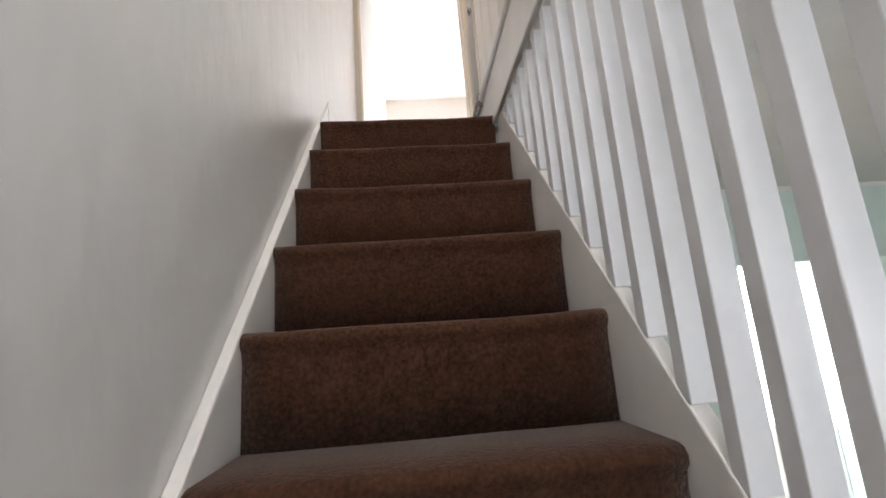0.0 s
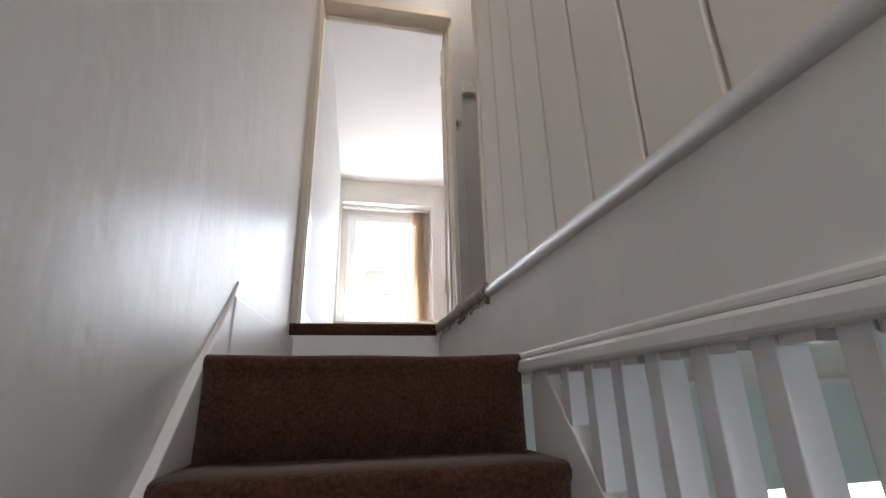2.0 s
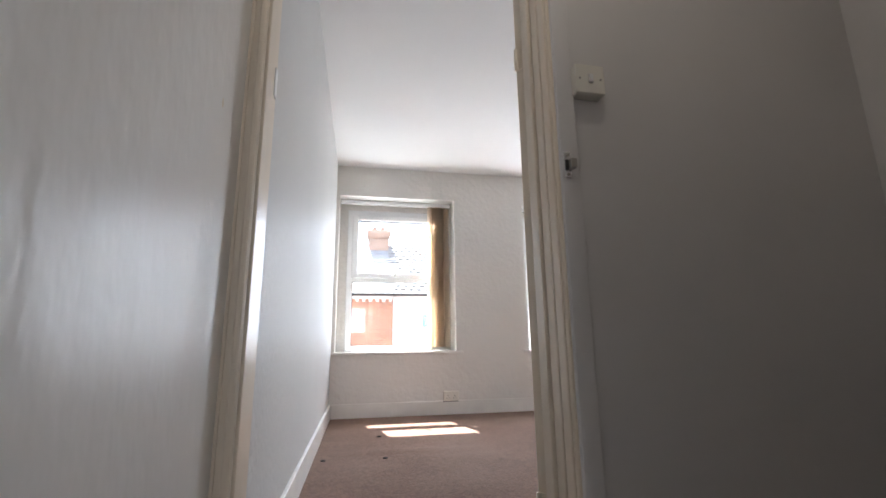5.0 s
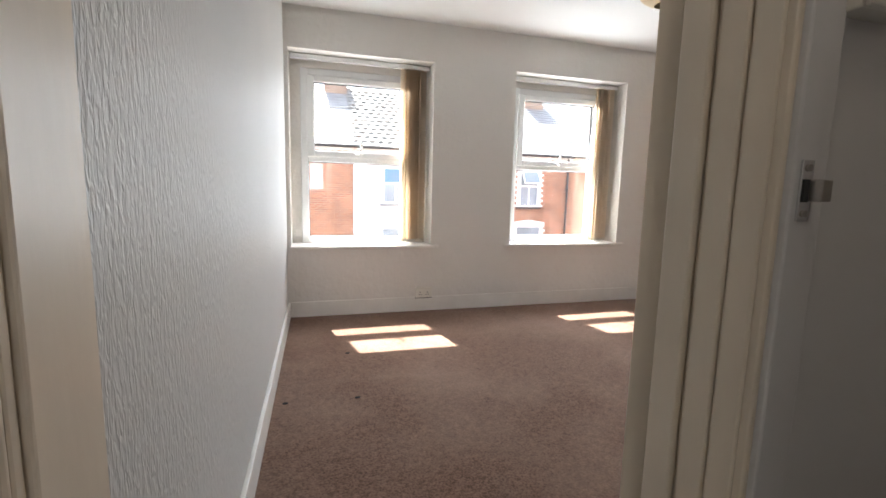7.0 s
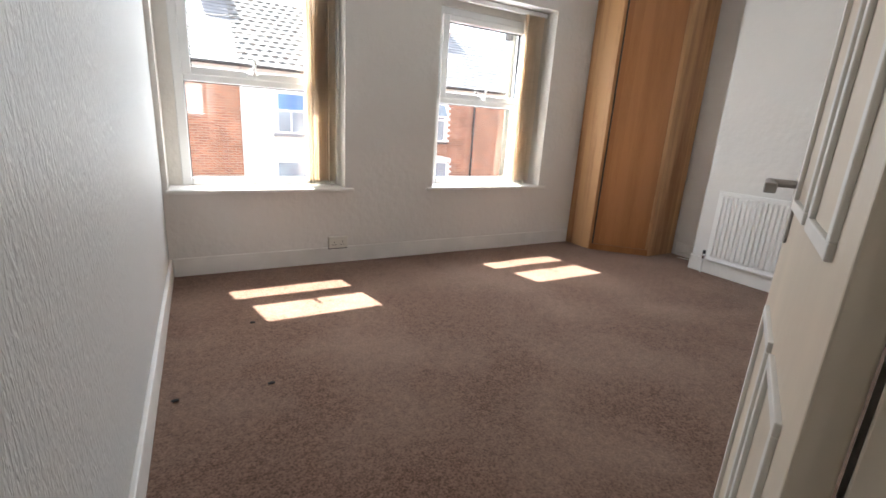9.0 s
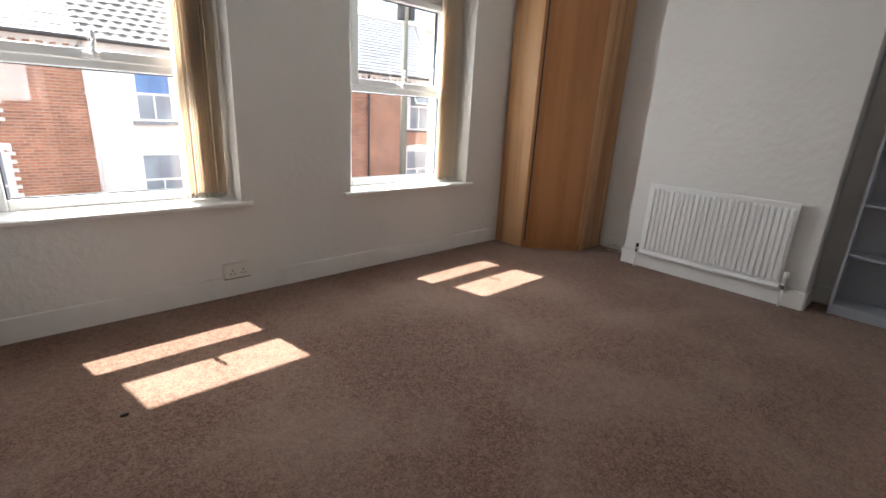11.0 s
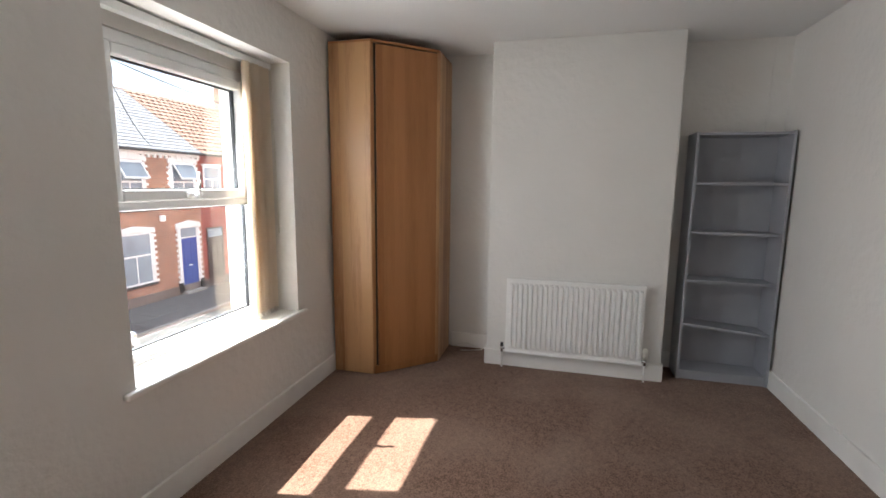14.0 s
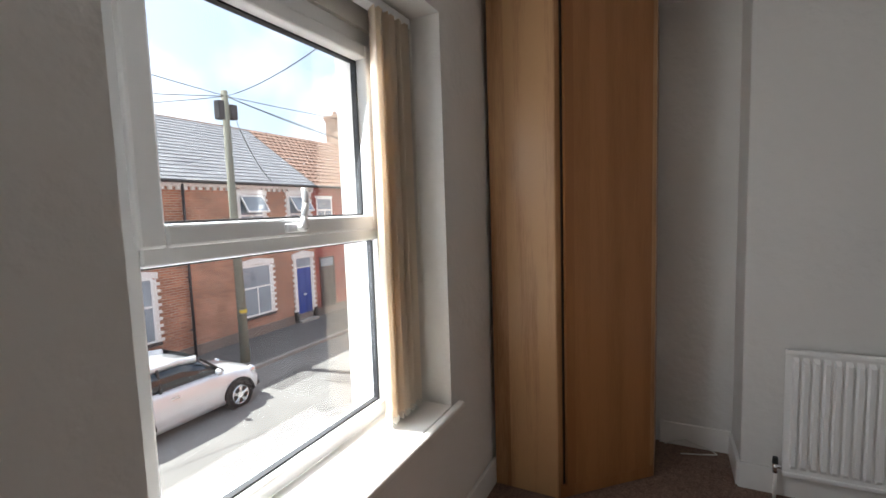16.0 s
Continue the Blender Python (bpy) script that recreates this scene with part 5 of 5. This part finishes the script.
def hatchback(paint, label, x_front, y_near, direction=1):
    """A small rounded hatchback, its front at +x: lofted body, glazed cabin, wheels, lamps, mirrors."""
    c = thing("parked_car", label, "car", "parked cars")
    L, Wd = 3.65, 1.68

    def loft(stations, mtl, nm, lab=""):
        b = bmesh.new()
        rings = []
        for x, zl, zh, hw, tuck in stations:
            r = 0.10
            pr = [(-hw + 0.05, zl), (-hw, zl + 0.12), (-hw, zl + (zh - zl) * 0.55), (-hw + tuck * 0.5, zh - r), (-hw + tuck, zh - 0.03), (-hw + tuck + 0.22, zh), (hw - tuck - 0.22, zh), (hw - tuck, zh - 0.03), (hw - tuck * 0.5, zh - r), (hw, zl + (zh - zl) * 0.55), (hw, zl + 0.12), (hw - 0.05, zl)]
            rings.append([b.verts.new((x, yy, zz)) for yy, zz in pr])
        for ra, rb in zip(rings, rings[1:]):
            for i in range(12):
                b.faces.new((ra[i], ra[(i + 1) % 12], rb[(i + 1) % 12], rb[i]))
        b.faces.new(rings[0])
        b.faces.new(rings[-1][::-1])
        bmesh.ops.recalc_face_normals(b, faces=b.faces)
        return part(nm, b, mtl, c, lab, True)

    h = Wd / 2
    loft([(-3.65, 0.40, 0.78, h - 0.16, 0.05), (-3.58, 0.25, 0.90, h - 0.07, 0.06), (-3.2, 0.20, 0.95, h, 0.08), (-2.4, 0.18, 0.95, h, 0.08), (-1.3, 0.18, 0.93, h, 0.09), (-0.9, 0.19, 0.90, h, 0.12), (-0.45, 0.20, 0.83, h - 0.03, 0.16), (-0.15, 0.23, 0.74, h - 0.10, 0.15), (0.0, 0.34, 0.60, h - 0.25, 0.1)], paint, "body")
    loft([(-3.50, 0.88, 0.97, h - 0.14, 0.05), (-3.30, 0.88, 1.30, h - 0.17, 0.10), (-2.9, 0.88, 1.385, h - 0.14, 0.17), (-1.9, 0.88, 1.395, h - 0.13, 0.18), (-1.45, 0.88, 1.30, h - 0.14, 0.17), (-1.02, 0.86, 0.93, h - 0.12, 0.10)], M["carglass"], "cabin_glass", "dark tinted cabin glazing")
    loft([(-3.36, 1.28, 1.33, h - 0.27, 0.05), (-3.0, 1.335, 1.405, h - 0.22, 0.08), (-1.9, 1.345, 1.415, h - 0.22, 0.08), (-1.52, 1.30, 1.34, h - 0.25, 0.06)], paint, "car_roof")
    for s in (-1, 1):
        for xa, za, xb2, zb in ((-1.46, 1.33, -1.02, 0.92), (-2.35, 1.37, -2.38, 0.92), (-3.20, 1.33, -3.42, 0.92)):
            b = bmesh.new()
            tube(b, (xa, s * (h - 0.235), za), (xb2, s * (h - 0.105), zb), 0.028, seg=8)
            part("roof_pillar", b, M["black"] if xa > -3 else paint, c)
        b = bmesh.new()
        bmesh.ops.create_uvsphere(b, u_segments=12, v_segments=8, radius=0.1)
        bmesh.ops.scale(b, vec=(0.6, 1.0, 0.75), verts=b.verts)
        bmesh.ops.translate(b, vec=(-1.25, s * (h + 0.07), 1.0), verts=b.verts)
        part("door_mirror", b, paint, c, smooth=True)
        b = bmesh.new()
        bmesh.ops.create_uvsphere(b, u_segments=14, v_segments=10, radius=0.13)
        bmesh.ops.scale(b, vec=(0.7, 0.8, 1.0), verts=b.verts)
        bmesh.ops.translate(b, vec=(-0.20, s * (h - 0.22), 0.66), verts=b.verts)
        part("headlight", b, M["chrome"], c, "clear round headlight", True)
        b = bmesh.new()
        box(b, -2.25, s * h - 0.012, 0.76, -2.08, s * h + 0.022, 0.80, bevel=0.008)
        part("door_handle", b, M["chrome"], c)
        for xw in (-0.72, -2.98):
            b = bmesh.new()
            n = 20
            # dark arch lip
            inner = [(xw + 0.345 * math.cos(a), 0.29 + 0.345 * math.sin(a)) for a in [math.pi * k / n for k in range(n + 1)]]
            outer = [(xw + 0.395 * math.cos(a), 0.29 + 0.395 * math.sin(a)) for a in [math.pi * k / n for k in range(n, -1, -1)]]
            prism(b, inner + outer, "y", s * (h + 0.012) - 0.02, s * (h + 0.012) + 0.012)
            part("wheel_arch", b, M["tyre"], c, "black wheel arch trim")
            # black drum takes the place of the shade inside the wheel arch
            b = bmesh.new()
            tube(b, (xw, s * (h - 0.16), 0.29), (xw, s * (h + 0.008), 0.29), 0.345, seg=28)
            part("arch_shadow", b, M["black"], c)
            b = bmesh.new()
            tube(b, (xw, s * (h - 0.17), 0.29), (xw, s * (h + 0.022), 0.29), 0.29, seg=28)
            wh = part("wheel", b, M["tyre"], c)
            b = bmesh.new()
            tube(b, (xw, s * (h + 0.0), 0.29), (xw, s * (h + 0.026), 0.29), 0.085, seg=16)
            for k in range(28):
                a = k * math.tau / 28
                a2 = (k + 1) * math.tau / 28
                tube(b, (xw + 0.2 * math.cos(a), s * (h + 0.026), 0.29 + 0.2 * math.sin(a)), (xw + 0.2 * math.cos(a2), s * (h + 0.026), 0.29 + 0.2 * math.sin(a2)), 0.014, seg=5)
            for k in range(5):
                a = k * math.tau / 5 + 0.3
                for da in (-0.14, 0.14):
                    tube(b, (xw + 0.06 * math.cos(a), s * (h + 0.028), 0.29 + 0.06 * math.sin(a)), (xw + 0.2 * math.cos(a + da), s * (h + 0.028), 0.29 + 0.2 * math.sin(a + da)), 0.018, seg=6)
            part("rim", b, M["chrome"], wh, "silver twin-spoke alloy rim")
    bpart("bumper_trim", M["black"], c, -0.12, -h + 0.2, 0.24, 0.015, h - 0.2, 0.36, bevel=0.03)
    bpart("number_plate", M["upvc"], c, 0.005, -0.26, 0.38, 0.02, 0.26, 0.49, bevel=0.003)
    c.matrix_world = Matrix.Translation((x_front, y_near + Wd / 2, ROAD)) @ Matrix.Rotation(0 if direction > 0 else math.pi, 4, "Z")
    return c


hatchback(M["silver"], "silver hatchback car parked at the far kerb", 8.95, 11.35)
hatchback(M["redcar"], "red hatchback car parked below the windows", 8.9, 5.15)
# own house front outside, and its eaves that shade the upper panes
O1, O2 = (W1[0] + 0.075, W1[1] - 0.125), (W2[0] + 0.075, W2[1] - 0.125)
wall_with_holes("house_front", M["white_stone"], -0.30, 4.90, 3.801, 3.92, ROAD, 2.9, [(*O1, ZS - 0.06, 2.11), (*O2, ZS - 0.06, 2.11), (3.4, 4.9, ROAD, -0.6)], "white painted outer face of the house wall")
solid("house_roof", M["slate"], [(-6, -4.6, 2.9, 10, 4.02, 3.0)], "flat closing of the roof over the house", "roof")
solid("terrace_near_west", M["brick"], [(-12, -4.4, ROAD, -0.32, 3.92, 2.9)], "neighbouring brick house of the same terrace", "wall")
solid("terrace_near_east", M["brick"], [(4.91, -4.4, ROAD, 30, 3.92, 2.9)], "neighbouring brick house of the same terrace", "wall")
